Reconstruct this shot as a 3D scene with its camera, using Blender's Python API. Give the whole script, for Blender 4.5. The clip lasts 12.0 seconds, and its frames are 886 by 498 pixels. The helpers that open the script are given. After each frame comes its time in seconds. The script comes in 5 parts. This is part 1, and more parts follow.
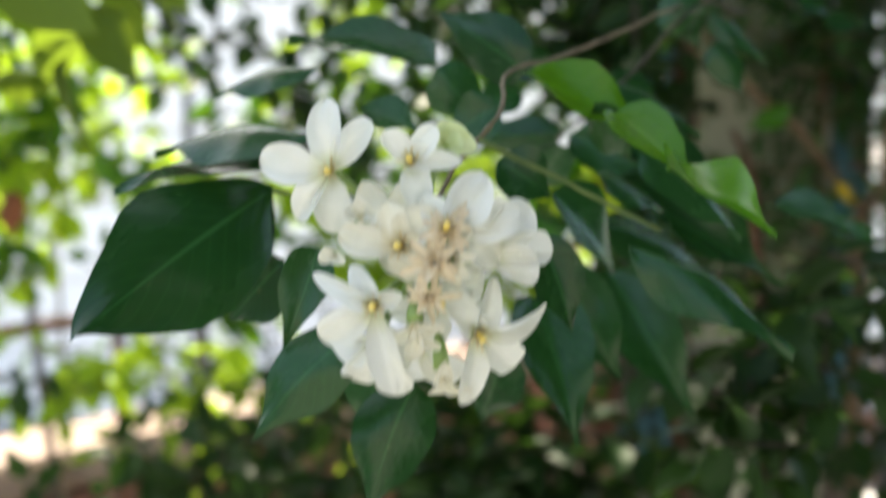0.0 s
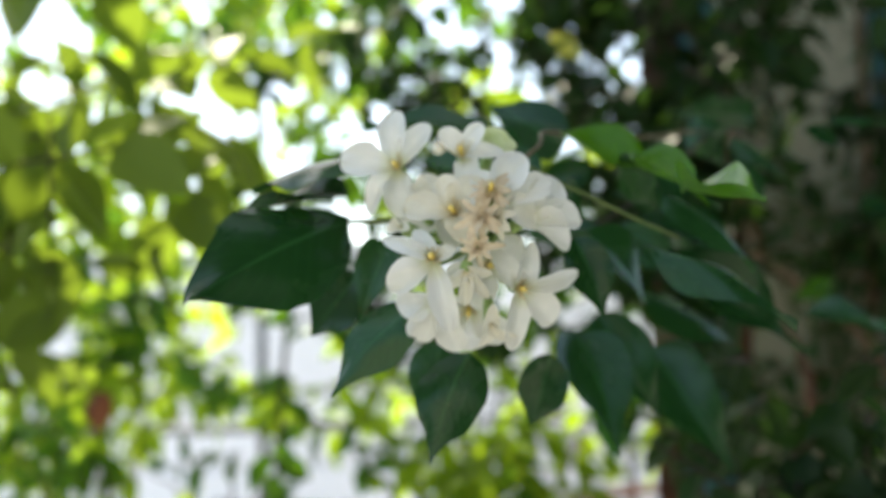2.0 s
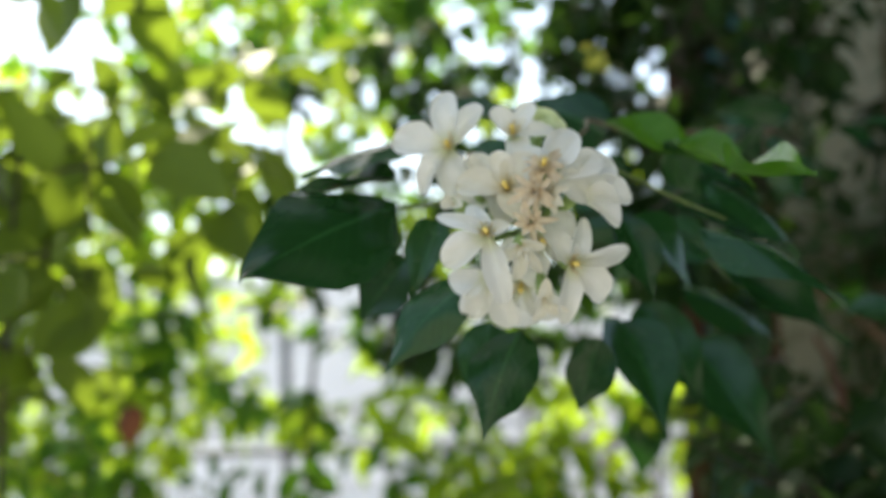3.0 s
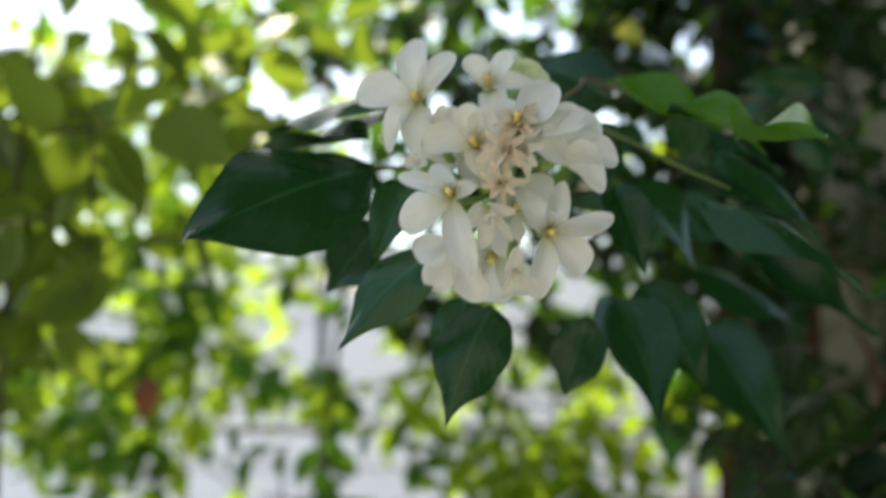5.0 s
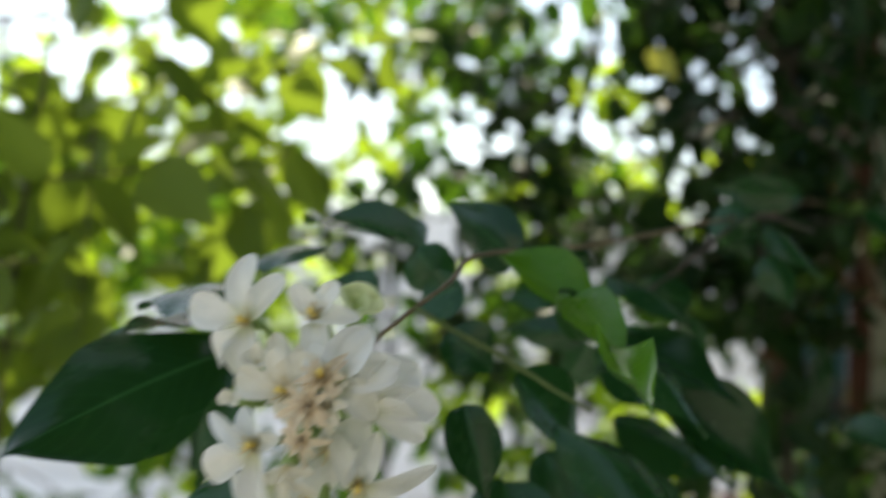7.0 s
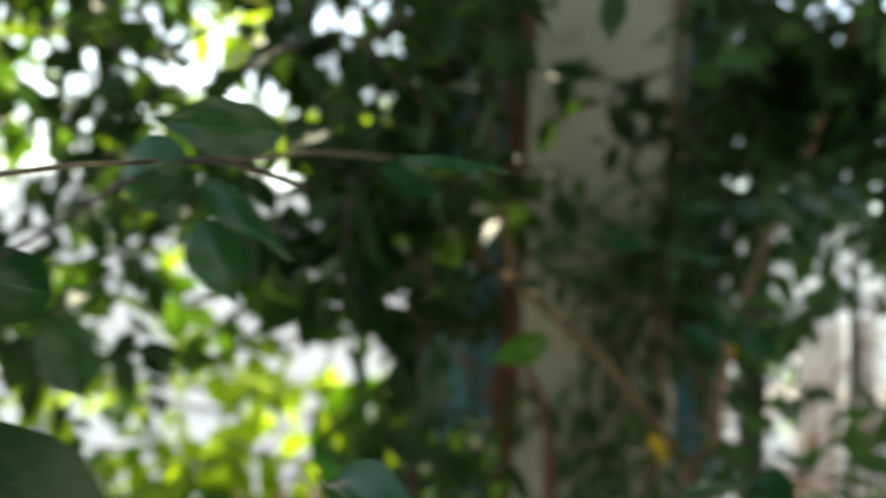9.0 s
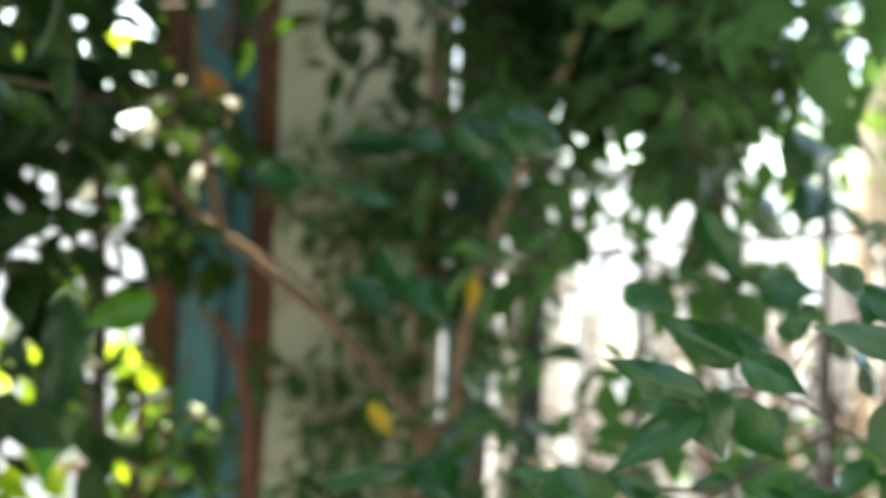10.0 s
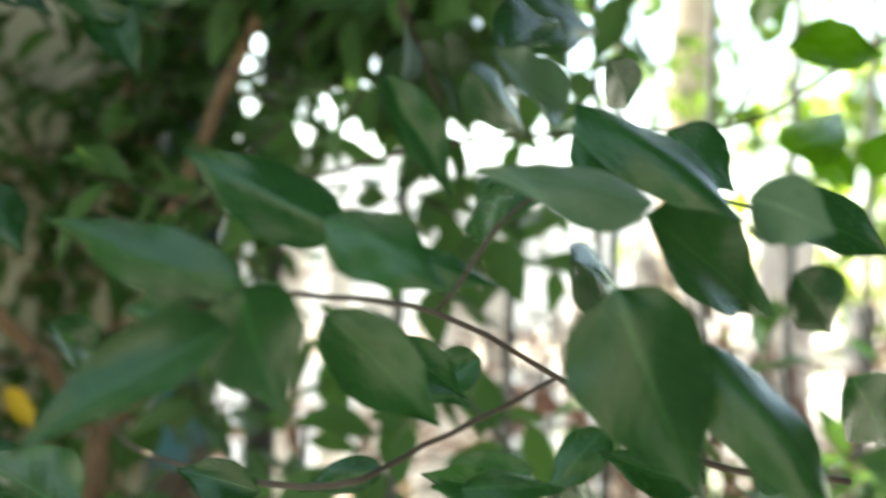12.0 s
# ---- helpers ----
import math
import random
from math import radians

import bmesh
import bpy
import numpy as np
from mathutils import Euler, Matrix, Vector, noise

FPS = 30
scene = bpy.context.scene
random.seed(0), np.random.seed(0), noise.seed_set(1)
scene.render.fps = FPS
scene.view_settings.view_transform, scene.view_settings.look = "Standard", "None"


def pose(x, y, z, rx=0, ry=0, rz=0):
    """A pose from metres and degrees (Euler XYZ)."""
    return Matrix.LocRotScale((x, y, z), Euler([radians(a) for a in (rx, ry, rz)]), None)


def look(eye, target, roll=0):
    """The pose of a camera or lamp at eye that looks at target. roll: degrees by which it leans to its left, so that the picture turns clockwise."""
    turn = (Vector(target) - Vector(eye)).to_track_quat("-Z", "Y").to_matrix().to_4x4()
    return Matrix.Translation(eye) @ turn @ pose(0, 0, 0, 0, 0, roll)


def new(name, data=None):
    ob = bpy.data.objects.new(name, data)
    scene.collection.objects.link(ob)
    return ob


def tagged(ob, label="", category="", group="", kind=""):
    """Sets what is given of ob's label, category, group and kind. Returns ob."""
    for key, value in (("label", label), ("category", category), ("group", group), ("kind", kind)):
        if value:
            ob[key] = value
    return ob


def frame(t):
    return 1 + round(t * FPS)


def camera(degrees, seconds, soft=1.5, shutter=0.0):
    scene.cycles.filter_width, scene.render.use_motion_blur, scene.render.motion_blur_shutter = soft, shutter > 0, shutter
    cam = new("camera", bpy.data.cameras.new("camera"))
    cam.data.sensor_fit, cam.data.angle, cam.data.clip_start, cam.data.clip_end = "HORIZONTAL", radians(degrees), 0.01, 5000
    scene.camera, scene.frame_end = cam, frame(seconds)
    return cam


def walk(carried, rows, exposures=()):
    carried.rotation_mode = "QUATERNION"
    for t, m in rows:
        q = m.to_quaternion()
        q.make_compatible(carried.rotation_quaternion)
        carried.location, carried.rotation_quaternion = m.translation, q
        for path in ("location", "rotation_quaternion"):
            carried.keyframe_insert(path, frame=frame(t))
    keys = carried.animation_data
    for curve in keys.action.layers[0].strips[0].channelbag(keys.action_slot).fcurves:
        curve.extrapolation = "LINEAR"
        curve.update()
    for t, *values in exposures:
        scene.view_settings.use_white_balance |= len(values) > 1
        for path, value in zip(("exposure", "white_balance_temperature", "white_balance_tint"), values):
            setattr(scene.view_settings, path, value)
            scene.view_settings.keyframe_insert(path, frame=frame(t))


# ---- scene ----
cam = camera(40.53, 12.0, 2.3, 0.5)
PATH = [
    (0, pose(0.0003, 0.0001, 1.3010, 83.00, 0.58, -3.15)),
    (0.3, pose(0.0042, -0.0227, 1.2650, 86.20, 1.36, -1.33)),
    (0.5, pose(0.0043, -0.0327, 1.2542, 89.65, -1.08, -0.30)),
    (1, pose(0.0029, -0.0810, 1.2491, 94.41, -1.66, -2.20)),
    (1.5, pose(0.0022, -0.0732, 1.2271, 95.04, -0.26, -0.86)),
    (2, pose(0.0016, -0.0651, 1.2134, 96.37, 1.56, 0.12)),
    (2.5, pose(-0.0093, -0.0677, 1.1978, 97.78, 1.88, 0.99)),
    (4.3, pose(-0.0046, -0.0661, 1.1958, 97.37, -0.63, 2.48)),
    (4.5, pose(0.0092, -0.0416, 1.1882, 96.66, -0.33, 4.16)),
    (5, pose(0.0148, -0.0273, 1.1969, 96.92, -0.11, 3.21)),
    (5.5, pose(-0.0023, -0.0420, 1.2228, 97.20, -1.06, 0.01)),
    (6, pose(0.0353, -0.0378, 1.2395, 96.54, -1.49, 7.02)),
    (6.5, pose(0.0717, -0.0392, 1.2403, 96.37, -0.95, 9.57)),
    (6.7, pose(0.0804, -0.0376, 1.2559, 95.15, -1.85, 9.40)),
    (8.3, pose(0.1396, 0.2027, 1.3195, 92.86, -5.05, -0.90)),
    (8.5, pose(0.1584, 0.1964, 1.3105, 92.84, -3.10, -1.40)),
    (9, pose(0.2016, 0.2045, 1.3017, 93.40, -3.22, -5.22)),
    (9.5, pose(0.3330, 0.2891, 1.3178, 91.78, -3.15, -5.65)),
    (10, pose(0.3853, 0.3298, 1.3119, 91.23, -2.61, -9.29)),
    (10.5, pose(0.4479, 0.4007, 1.2802, 91.90, -2.48, -9.99)),
    (11, pose(0.4648, 0.4448, 1.2768, 92.18, -2.14, -12.14)),
    (11.2, pose(0.4684, 0.4580, 1.2740, 92.60, -2.90, -13.25)),
    (11.5, pose(0.4856, 0.4864, 1.2792, 93.15, -3.79, -14.78)),
    (12, pose(0.5098, 0.5127, 1.2766, 92.08, -2.54, -17.53)),
]
walk(cam, PATH, [(0.0, 2.1, 7500, 5), (1.5, 1.85, 7400, 5), (2.6, 1.7, 7400, 5), (5.0, 1.4, 7500, 5), (6.5, 1.35, 7600, 5), (8.3, 1.35, 7700, 3),
                 (8.6, 1.6, 7800, 2), (9.3, 2.4, 7900, 2), (10.0, 3.0, 7900, 2), (11.0, 3.1, 7800, 2), (11.5, 3.05, 8000, 2), (12.0, 2.85, 8300, 1)])
cam.data.dof.use_dof = True
cam.data.dof.focus_distance = 0.30
cam.data.dof.aperture_fstop = 10.0

# ---- world and sun ----
SUN_HIGH, SUN_ROUND = 56.0, -24.0      # degrees above the horizon, and east of the way ahead
world = bpy.data.worlds.new("daylight")
scene.world = world
world.use_nodes = True
wt = world.node_tree
sky = wt.nodes.new("ShaderNodeTexSky")
sky.sky_type, sky.sun_disc = "NISHITA", False
sky.sun_elevation, sky.sun_rotation = radians(SUN_HIGH), radians(SUN_ROUND)
sky.air_density, sky.dust_density = 1.0, 1.6
wt.links.new(sky.outputs[0], wt.nodes["Background"].inputs[0])
wt.nodes["Background"].inputs[1].default_value = 0.15
sun_lamp = bpy.data.lights.new("sun", "SUN")
sun_lamp.energy, sun_lamp.angle, sun_lamp.color = 4.5, radians(0.6), (1.0, 0.94, 0.84)
sun = new("sun", sun_lamp)
sun_way = Vector((math.sin(radians(SUN_ROUND)) * math.cos(radians(SUN_HIGH)),
                  math.cos(radians(SUN_ROUND)) * math.cos(radians(SUN_HIGH)), math.sin(radians(SUN_HIGH))))
sun.matrix_world = look(sun_way * 30, (0, 0, 0))


# ---- materials ----
def material(name, rough=0.6, metal=0.0):
    m = bpy.data.materials.new(name)
    m.use_nodes = True
    b = m.node_tree.nodes["Principled BSDF"]
    b.inputs["Roughness"].default_value, b.inputs["Metallic"].default_value = rough, metal
    return m, m.node_tree.nodes, m.node_tree.links, b


def ramp(nodes, stops):
    r = nodes.new("ShaderNodeValToRGB")
    while len(r.color_ramp.elements) < len(stops):
        r.color_ramp.elements.new(0.5)
    for e, (p, c) in zip(r.color_ramp.elements, stops):
        e.position, e.color = p, (*c, 1)
    return r


def noise_tex(nodes, links, scale, detail=4.0, where="Object", rough=0.55):
    tc = nodes.new("ShaderNodeTexCoord")
    n = nodes.new("ShaderNodeTexNoise")
    n.inputs["Scale"].default_value, n.inputs["Detail"].default_value = scale, detail
    n.inputs["Roughness"].default_value = rough
    links.new(tc.outputs[where], n.inputs["Vector"])
    return n


def bump(nodes, links, src, b, strength, dist):
    k = nodes.new("ShaderNodeBump")
    k.inputs["Strength"].default_value, k.inputs["Distance"].default_value = strength, dist
    links.new(src, k.inputs["Height"])
    links.new(k.outputs[0], b.inputs["Normal"])


def mix(nodes, links, fac, a, c, mode="MIX"):
    m = nodes.new("ShaderNodeMix")
    m.data_type, m.blend_type = "RGBA", mode
    for sock, v in ((m.inputs[0], fac), (m.inputs[6], a), (m.inputs[7], c)):
        if isinstance(v, bpy.types.NodeSocket):
            links.new(v, sock)
        else:
            sock.default_value = v if isinstance(v, float) else (*v, 1)
    return m.outputs[2]


def leaf_material(name, dark, light, glow, rough=0.34, share=0.35, island=False, relief=True):
    """Leaf skin: waxy upper coat, and light that comes through the blade."""
    m, nodes, links, b = material(name, rough)
    if island:
        rnd = nodes.new("ShaderNodeNewGeometry").outputs["Random Per Island"]
    else:
        rnd = nodes.new("ShaderNodeObjectInfo").outputs["Random"]

    def calc(kind, a, c, d=None):
        k = nodes.new("ShaderNodeMath")
        k.operation = kind
        for sock, v in zip(k.inputs, (a, c, d)):
            if isinstance(v, bpy.types.NodeSocket):
                links.new(v, sock)
            elif v is not None:
                sock.default_value = v
        return k.outputs[0]

    own = calc("MULTIPLY", rnd, 40.0)

    def mottle(scale, detail):
        n = noise_tex(nodes, links, scale, detail, "Object")
        n.noise_dimensions = "4D"
        links.new(own, n.inputs["W"])
        return n.outputs[0]

    broad = mottle(2.2 if relief else 9.0, 3.0)
    tone = calc("MULTIPLY_ADD", rnd, 0.72, calc("MULTIPLY", broad, 0.42))
    col = ramp(nodes, [(0.15, dark), (0.95, light)])
    links.new(tone, col.inputs[0])
    skin = col.outputs[0]
    b.inputs["Specular IOR Level"].default_value = 0.31 if relief else 0.14
    if relief:
        fine = mottle(16.0, 4.0)
        skin = mix(nodes, links, calc("MULTIPLY", fine, 0.55), skin, tuple(0.45 * c for c in dark))
        # side veins and a paler midrib along the blade
        tc = nodes.new("ShaderNodeTexCoord")
        sep = nodes.new("ShaderNodeSeparateXYZ")
        links.new(tc.outputs["UV"], sep.inputs[0])
        rib = calc("ABSOLUTE", calc("SUBTRACT", sep.outputs[1], 0.5), None)
        pale = tuple(min(1, 1.7 * c + 0.012) for c in light)
        slim = calc("MULTIPLY_ADD", sep.outputs[0], -0.016, 0.024)
        on_rib = calc("MULTIPLY", calc("LESS_THAN", rib, slim), 0.42)
        slant = calc("MULTIPLY_ADD", rib, -0.62, sep.outputs[0])
        slant = calc("MULTIPLY_ADD", fine, 0.035, slant)
        wave = calc("SINE", calc("MULTIPLY", slant, 66.0), None)
        vein = calc("MULTIPLY", calc("POWER", calc("MAXIMUM", wave, 0.0), 9.0), 0.09)
        skin = mix(nodes, links, calc("MAXIMUM", on_rib, vein), skin, pale)
        # scattered pale and brown blemishes
        spot = ramp(nodes, [(0.70, (0, 0, 0)), (0.74, (1, 1, 1))])
        links.new(mottle(11.0, 2.0), spot.inputs[0])
        skin = mix(nodes, links, calc("MULTIPLY", spot.outputs[0], 0.30), skin, (0.17, 0.15, 0.06))
        links.new(calc("MULTIPLY_ADD", broad, 0.26, rough - 0.15), b.inputs["Roughness"])
        relief_sum = calc("ADD", calc("MULTIPLY", wave, 0.16), calc("MULTIPLY", fine, 1.6))
        bump(nodes, links, relief_sum, b, 0.16, 0.0006)
    links.new(skin, b.inputs["Base Color"])
    tr = nodes.new("ShaderNodeBsdfTranslucent")
    shade = mix(nodes, links, 0.35, glow, skin)
    links.new(shade, tr.inputs["Color"])
    ms = nodes.new("ShaderNodeMixShader")
    ms.inputs[0].default_value = share
    links.new(b.outputs[0], ms.inputs[1])
    links.new(tr.outputs[0], ms.inputs[2])
    links.new(ms.outputs[0], nodes["Material Output"].inputs["Surface"])
    return m


LEAF_DARK = leaf_material("dark_green_leaf", (0.007, 0.036, 0.012), (0.020, 0.086, 0.025), (0.05, 0.21, 0.018), 0.28, 0.14)
LEAF_MID = leaf_material("mid_green_leaf", (0.009, 0.040, 0.014), (0.024, 0.086, 0.028), (0.07, 0.24, 0.020), 0.28, 0.16)
LEAF_FRESH = leaf_material("fresh_green_leaf", (0.022, 0.098, 0.006), (0.046, 0.160, 0.009), (0.20, 0.50, 0.012), 0.30, 0.34)
LEAF_PALE = leaf_material("pale_leaf_underside", (0.050, 0.105, 0.065), (0.085, 0.155, 0.10), (0.10, 0.24, 0.07), 0.34, 0.25)
LEAF_YELLOW = leaf_material("yellowed_leaf", (0.55, 0.36, 0.03), (0.65, 0.45, 0.05), (0.8, 0.6, 0.05), 0.5, 0.35)
LEAF_LEMON = leaf_material("lemon_green_leaf", (0.55, 0.55, 0.08), (0.68, 0.66, 0.14), (0.85, 0.85, 0.12), 0.5, 0.5)
LEAF_ORANGE = leaf_material("withered_orange_leaf", (0.42, 0.17, 0.05), (0.55, 0.25, 0.08), (0.7, 0.35, 0.1), 0.6, 0.3)
LEAF_BROWN = leaf_material("dead_brown_leaf", (0.06, 0.025, 0.015), (0.10, 0.04, 0.02), (0.2, 0.07, 0.03), 0.7, 0.15)
# light and shade put into leaf colour: a lit copy and a dark copy
MASS_LIT_TONE = leaf_material("lit_tone_foliage", (0.050, 0.120, 0.014), (0.170, 0.285, 0.025), (0.54, 0.76, 0.045), 0.45, 0.54, True, False)
MASS_SHADE_TONE = leaf_material("shade_tone_foliage", (0.005, 0.020, 0.006), (0.016, 0.046, 0.011), (0.09, 0.20, 0.02), 0.45, 0.18, True, False)
MASS_CLIMB = leaf_material("climber_foliage", (0.024, 0.076, 0.026), (0.062, 0.145, 0.048), (0.15, 0.30, 0.05), 0.42, 0.26, True, False)
MASS_FAR = leaf_material("fence_shrub_leaves", (0.03, 0.075, 0.012), (0.06, 0.125, 0.02), (0.18, 0.32, 0.03), 0.45, 0.4, True, False)
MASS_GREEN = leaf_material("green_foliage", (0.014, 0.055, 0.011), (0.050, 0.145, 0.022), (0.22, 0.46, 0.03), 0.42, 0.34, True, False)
MASS_OLIVE = leaf_material("olive_foliage", (0.055, 0.105, 0.018), (0.120, 0.185, 0.030), (0.32, 0.45, 0.035), 0.45, 0.4, True, False)

# the single leaves repeat the same lit and shade tones
LOOSE = {}
for key_, args_ in {"lit_tone_foliage": ((0.050, 0.120, 0.014), (0.170, 0.285, 0.025), (0.54, 0.76, 0.045), 0.45, 0.54),
                    "shade_tone_foliage": ((0.005, 0.020, 0.006), (0.016, 0.046, 0.011), (0.09, 0.20, 0.02), 0.45, 0.18),
                    "climber_foliage": ((0.024, 0.076, 0.026), (0.062, 0.145, 0.048), (0.15, 0.30, 0.05), 0.42, 0.26),
                    "green_foliage": ((0.014, 0.055, 0.011), (0.050, 0.145, 0.022), (0.22, 0.46, 0.03), 0.42, 0.34),
                    "olive_foliage": ((0.055, 0.105, 0.018), (0.120, 0.185, 0.030), (0.32, 0.45, 0.035), 0.45, 0.4)}.items():
    LOOSE[key_] = leaf_material(key_ + "_leaf", *args_, False, False)


def bark_material(name, a, c, scale=60.0):
    m, nodes, links, b = material(name, 0.8)
    n = noise_tex(nodes, links, scale, 6.0)
    r = ramp(nodes, [(0.3, a), (0.7, c)])
    links.new(n.outputs[0], r.inputs[0])
    links.new(r.outputs[0], b.inputs["Base Color"])
    bump(nodes, links, n.outputs[0], b, 0.5, 0.002)
    return m


BARK_TAN = bark_material("tan_bark", (0.12, 0.075, 0.042), (0.25, 0.16, 0.095))
BARK_RED = bark_material("reddish_bark", (0.075, 0.030, 0.018), (0.15, 0.06, 0.035))
BARK_GREEN = bark_material("green_twig_bark", (0.06, 0.105, 0.025), (0.12, 0.165, 0.045), 120.0)
BARK_BROWN = bark_material("brown_twig_bark", (0.10, 0.072, 0.038), (0.21, 0.16, 0.09), 90.0)
BARK_DARK = bark_material("dark_twig_bark", (0.026, 0.019, 0.013), (0.062, 0.046, 0.032))
BARK_PALE = bark_material("pale_trunk_bark", (0.30, 0.22, 0.15), (0.52, 0.42, 0.32), 9.0)


def petal_material(name, a, c, tip):
    m, nodes, links, b = material(name, 0.55)
    n = noise_tex(nodes, links, 3.0, 3.0)
    r = ramp(nodes, [(0.3, a), (0.7, c)])
    links.new(n.outputs[0], r.inputs[0])
    tc = nodes.new("ShaderNodeTexCoord")
    sep = nodes.new("ShaderNodeSeparateXYZ")
    links.new(tc.outputs["UV"], sep.inputs[0])
    base = ramp(nodes, [(0.0, (1, 1, 1)), (0.32, (0, 0, 0))])
    links.new(sep.outputs[0], base.inputs[0])
    col = mix(nodes, links, base.outputs[0], r.outputs[0], tip)
    links.new(col, b.inputs["Base Color"])
    ribs = nodes.new("ShaderNodeTexWave")
    ribs.inputs["Scale"].default_value, ribs.inputs["Distortion"].default_value = 9.0, 1.5
    ribs.bands_direction = "Y"
    links.new(tc.outputs["UV"], ribs.inputs["Vector"])
    bump(nodes, links, ribs.outputs[1], b, 0.12, 0.0004)
    tr = nodes.new("ShaderNodeBsdfTranslucent")
    links.new(col, tr.inputs["Color"])
    ms = nodes.new("ShaderNodeMixShader")
    ms.inputs[0].default_value = 0.40
    links.new(b.outputs[0], ms.inputs[1])
    links.new(tr.outputs[0], ms.inputs[2])
    links.new(ms.outputs[0], nodes["Material Output"].inputs["Surface"])
    return m


PETAL = petal_material("white_petal", (0.81, 0.83, 0.78), (0.87, 0.88, 0.84), (0.70, 0.74, 0.46))
PETAL_OLD = petal_material("creamy_petal", (0.78, 0.76, 0.64), (0.84, 0.83, 0.74), (0.76, 0.68, 0.46))
PETAL_GREEN = petal_material("greenish_petal", (0.62, 0.70, 0.36), (0.74, 0.80, 0.48), (0.45, 0.60, 0.20))
WITHERED = petal_material("withered_petal", (0.74, 0.61, 0.42), (0.86, 0.79, 0.64), (0.58, 0.40, 0.20))


def plain(name, a, c, rough, scale, metal=0.0, relief=0.0):
    m, nodes, links, b = material(name, rough, metal)
    n = noise_tex(nodes, links, scale, 5.0)
    r = ramp(nodes, [(0.3, a), (0.7, c)])
    links.new(n.outputs[0], r.inputs[0])
    links.new(r.outputs[0], b.inputs["Base Color"])
    if relief:
        bump(nodes, links, n.outputs[0], b, 0.6, relief)
    return m


STIGMA = plain("golden_stigma", (0.78, 0.58, 0.12), (0.86, 0.70, 0.22), 0.5, 700.0)
CALYX = plain("green_calyx", (0.20, 0.32, 0.08), (0.30, 0.42, 0.14), 0.5, 300.0)


def paint_material(name, paint, paint2, under, wear, scale):
    """Old paint that flakes off over what lies under it, with grime streaks."""
    m, nodes, links, b = material(name, 0.55)
    big = noise_tex(nodes, links, scale, 8.0, "Object", 0.65)
    tone = noise_tex(nodes, links, 5.0, 4.0)
    r = ramp(nodes, [(0.35, paint), (0.7, paint2)])
    links.new(tone.outputs[0], r.inputs[0])
    flake = ramp(nodes, [(wear, (0, 0, 0)), (wear + 0.05, (1, 1, 1))])
    links.new(big.outputs[0], flake.inputs[0])
    grain = noise_tex(nodes, links, 70.0, 5.0)
    u = ramp(nodes, [(0.3, under), (0.75, tuple(min(1, 2.0 * c) for c in under))])
    links.new(grain.outputs[0], u.inputs[0])
    links.new(mix(nodes, links, flake.outputs[0], r.outputs[0], u.outputs[0]), b.inputs["Base Color"])
    bump(nodes, links, flake.outputs[0], b, -0.4, 0.0015)
    return m


BLUE_PAINT = paint_material("peeling_blue_paint", (0.026, 0.145, 0.21), (0.075, 0.26, 0.34), (0.075, 0.055, 0.045), 0.49, 14.0)
RUST = plain("rusty_iron", (0.060, 0.022, 0.014), (0.17, 0.065, 0.038), 0.85, 45.0, 0.0, 0.002)
CREAM_PAINT = paint_material("stained_cream_plaster", (0.42, 0.41, 0.32), (0.58, 0.57, 0.47), (0.17, 0.16, 0.10), 0.57, 13.0)
IRON = plain("dark_iron", (0.05, 0.055, 0.06), (0.12, 0.125, 0.13), 0.6, 60.0, 0.4)
CONCRETE = plain("sunlit_concrete", (0.27, 0.275, 0.285), (0.37, 0.375, 0.385), 0.9, 1.7, 0.0, 0.01)
PINK_CAP = plain("pinkish_cement", (0.22, 0.155, 0.125), (0.34, 0.25, 0.21), 0.85, 14.0, 0.0, 0.004)
BRICK = plain("brown_brick", (0.13, 0.055, 0.040), (0.24, 0.10, 0.07), 0.9, 22.0, 0.0, 0.003)
WHITE_WALL = plain("white_limewash", (0.82, 0.82, 0.84), (0.90, 0.90, 0.91), 0.9, 1.2)
PALE_WOOD = plain("weathered_pale_wood", (0.72, 0.69, 0.68), (0.86, 0.84, 0.83), 0.85, 16.0, 0.0, 0.003)
# kept dark so the added light blockers bounce little
BLOCKER_RENDER = plain("dark_blocker_render", (0.045, 0.050, 0.045), (0.075, 0.08, 0.072), 0.9, 5.0, 0.0, 0.003)
# pale cement of the two added walls, bright enough to throw light back
ADDED_CEMENT = plain("added_wall_cement", (0.34, 0.335, 0.32), (0.46, 0.45, 0.43), 0.9, 6.0)


# ---- builders ----
def mesh_object(name, bm, mat, smooth=True):
    me = bpy.data.meshes.new(name)
    bm.to_mesh(me)
    bm.free()
    me.materials.append(mat)
    if smooth:
        for p in me.polygons:
            p.use_smooth = True
    return new(name, me)


def place(ob, parent):
    """Hang ob under parent without moving it."""
    ob.parent = parent
    ob.matrix_parent_inverse = Matrix.Translation(parent.location).inverted() if parent.type == "EMPTY" else parent.matrix_basis.inverted()
    return ob


def part(name, bm, mat, parent, label="", smooth=True):
    ob = place(mesh_object(name, bm, mat, smooth), parent)
    return tagged(ob, label) if label else ob


def thing(name, at, label, category, group="", kind=""):
    ob = new(name)
    ob.location = at
    ob.empty_display_size = 0.02
    return tagged(ob, label, category, group, kind)


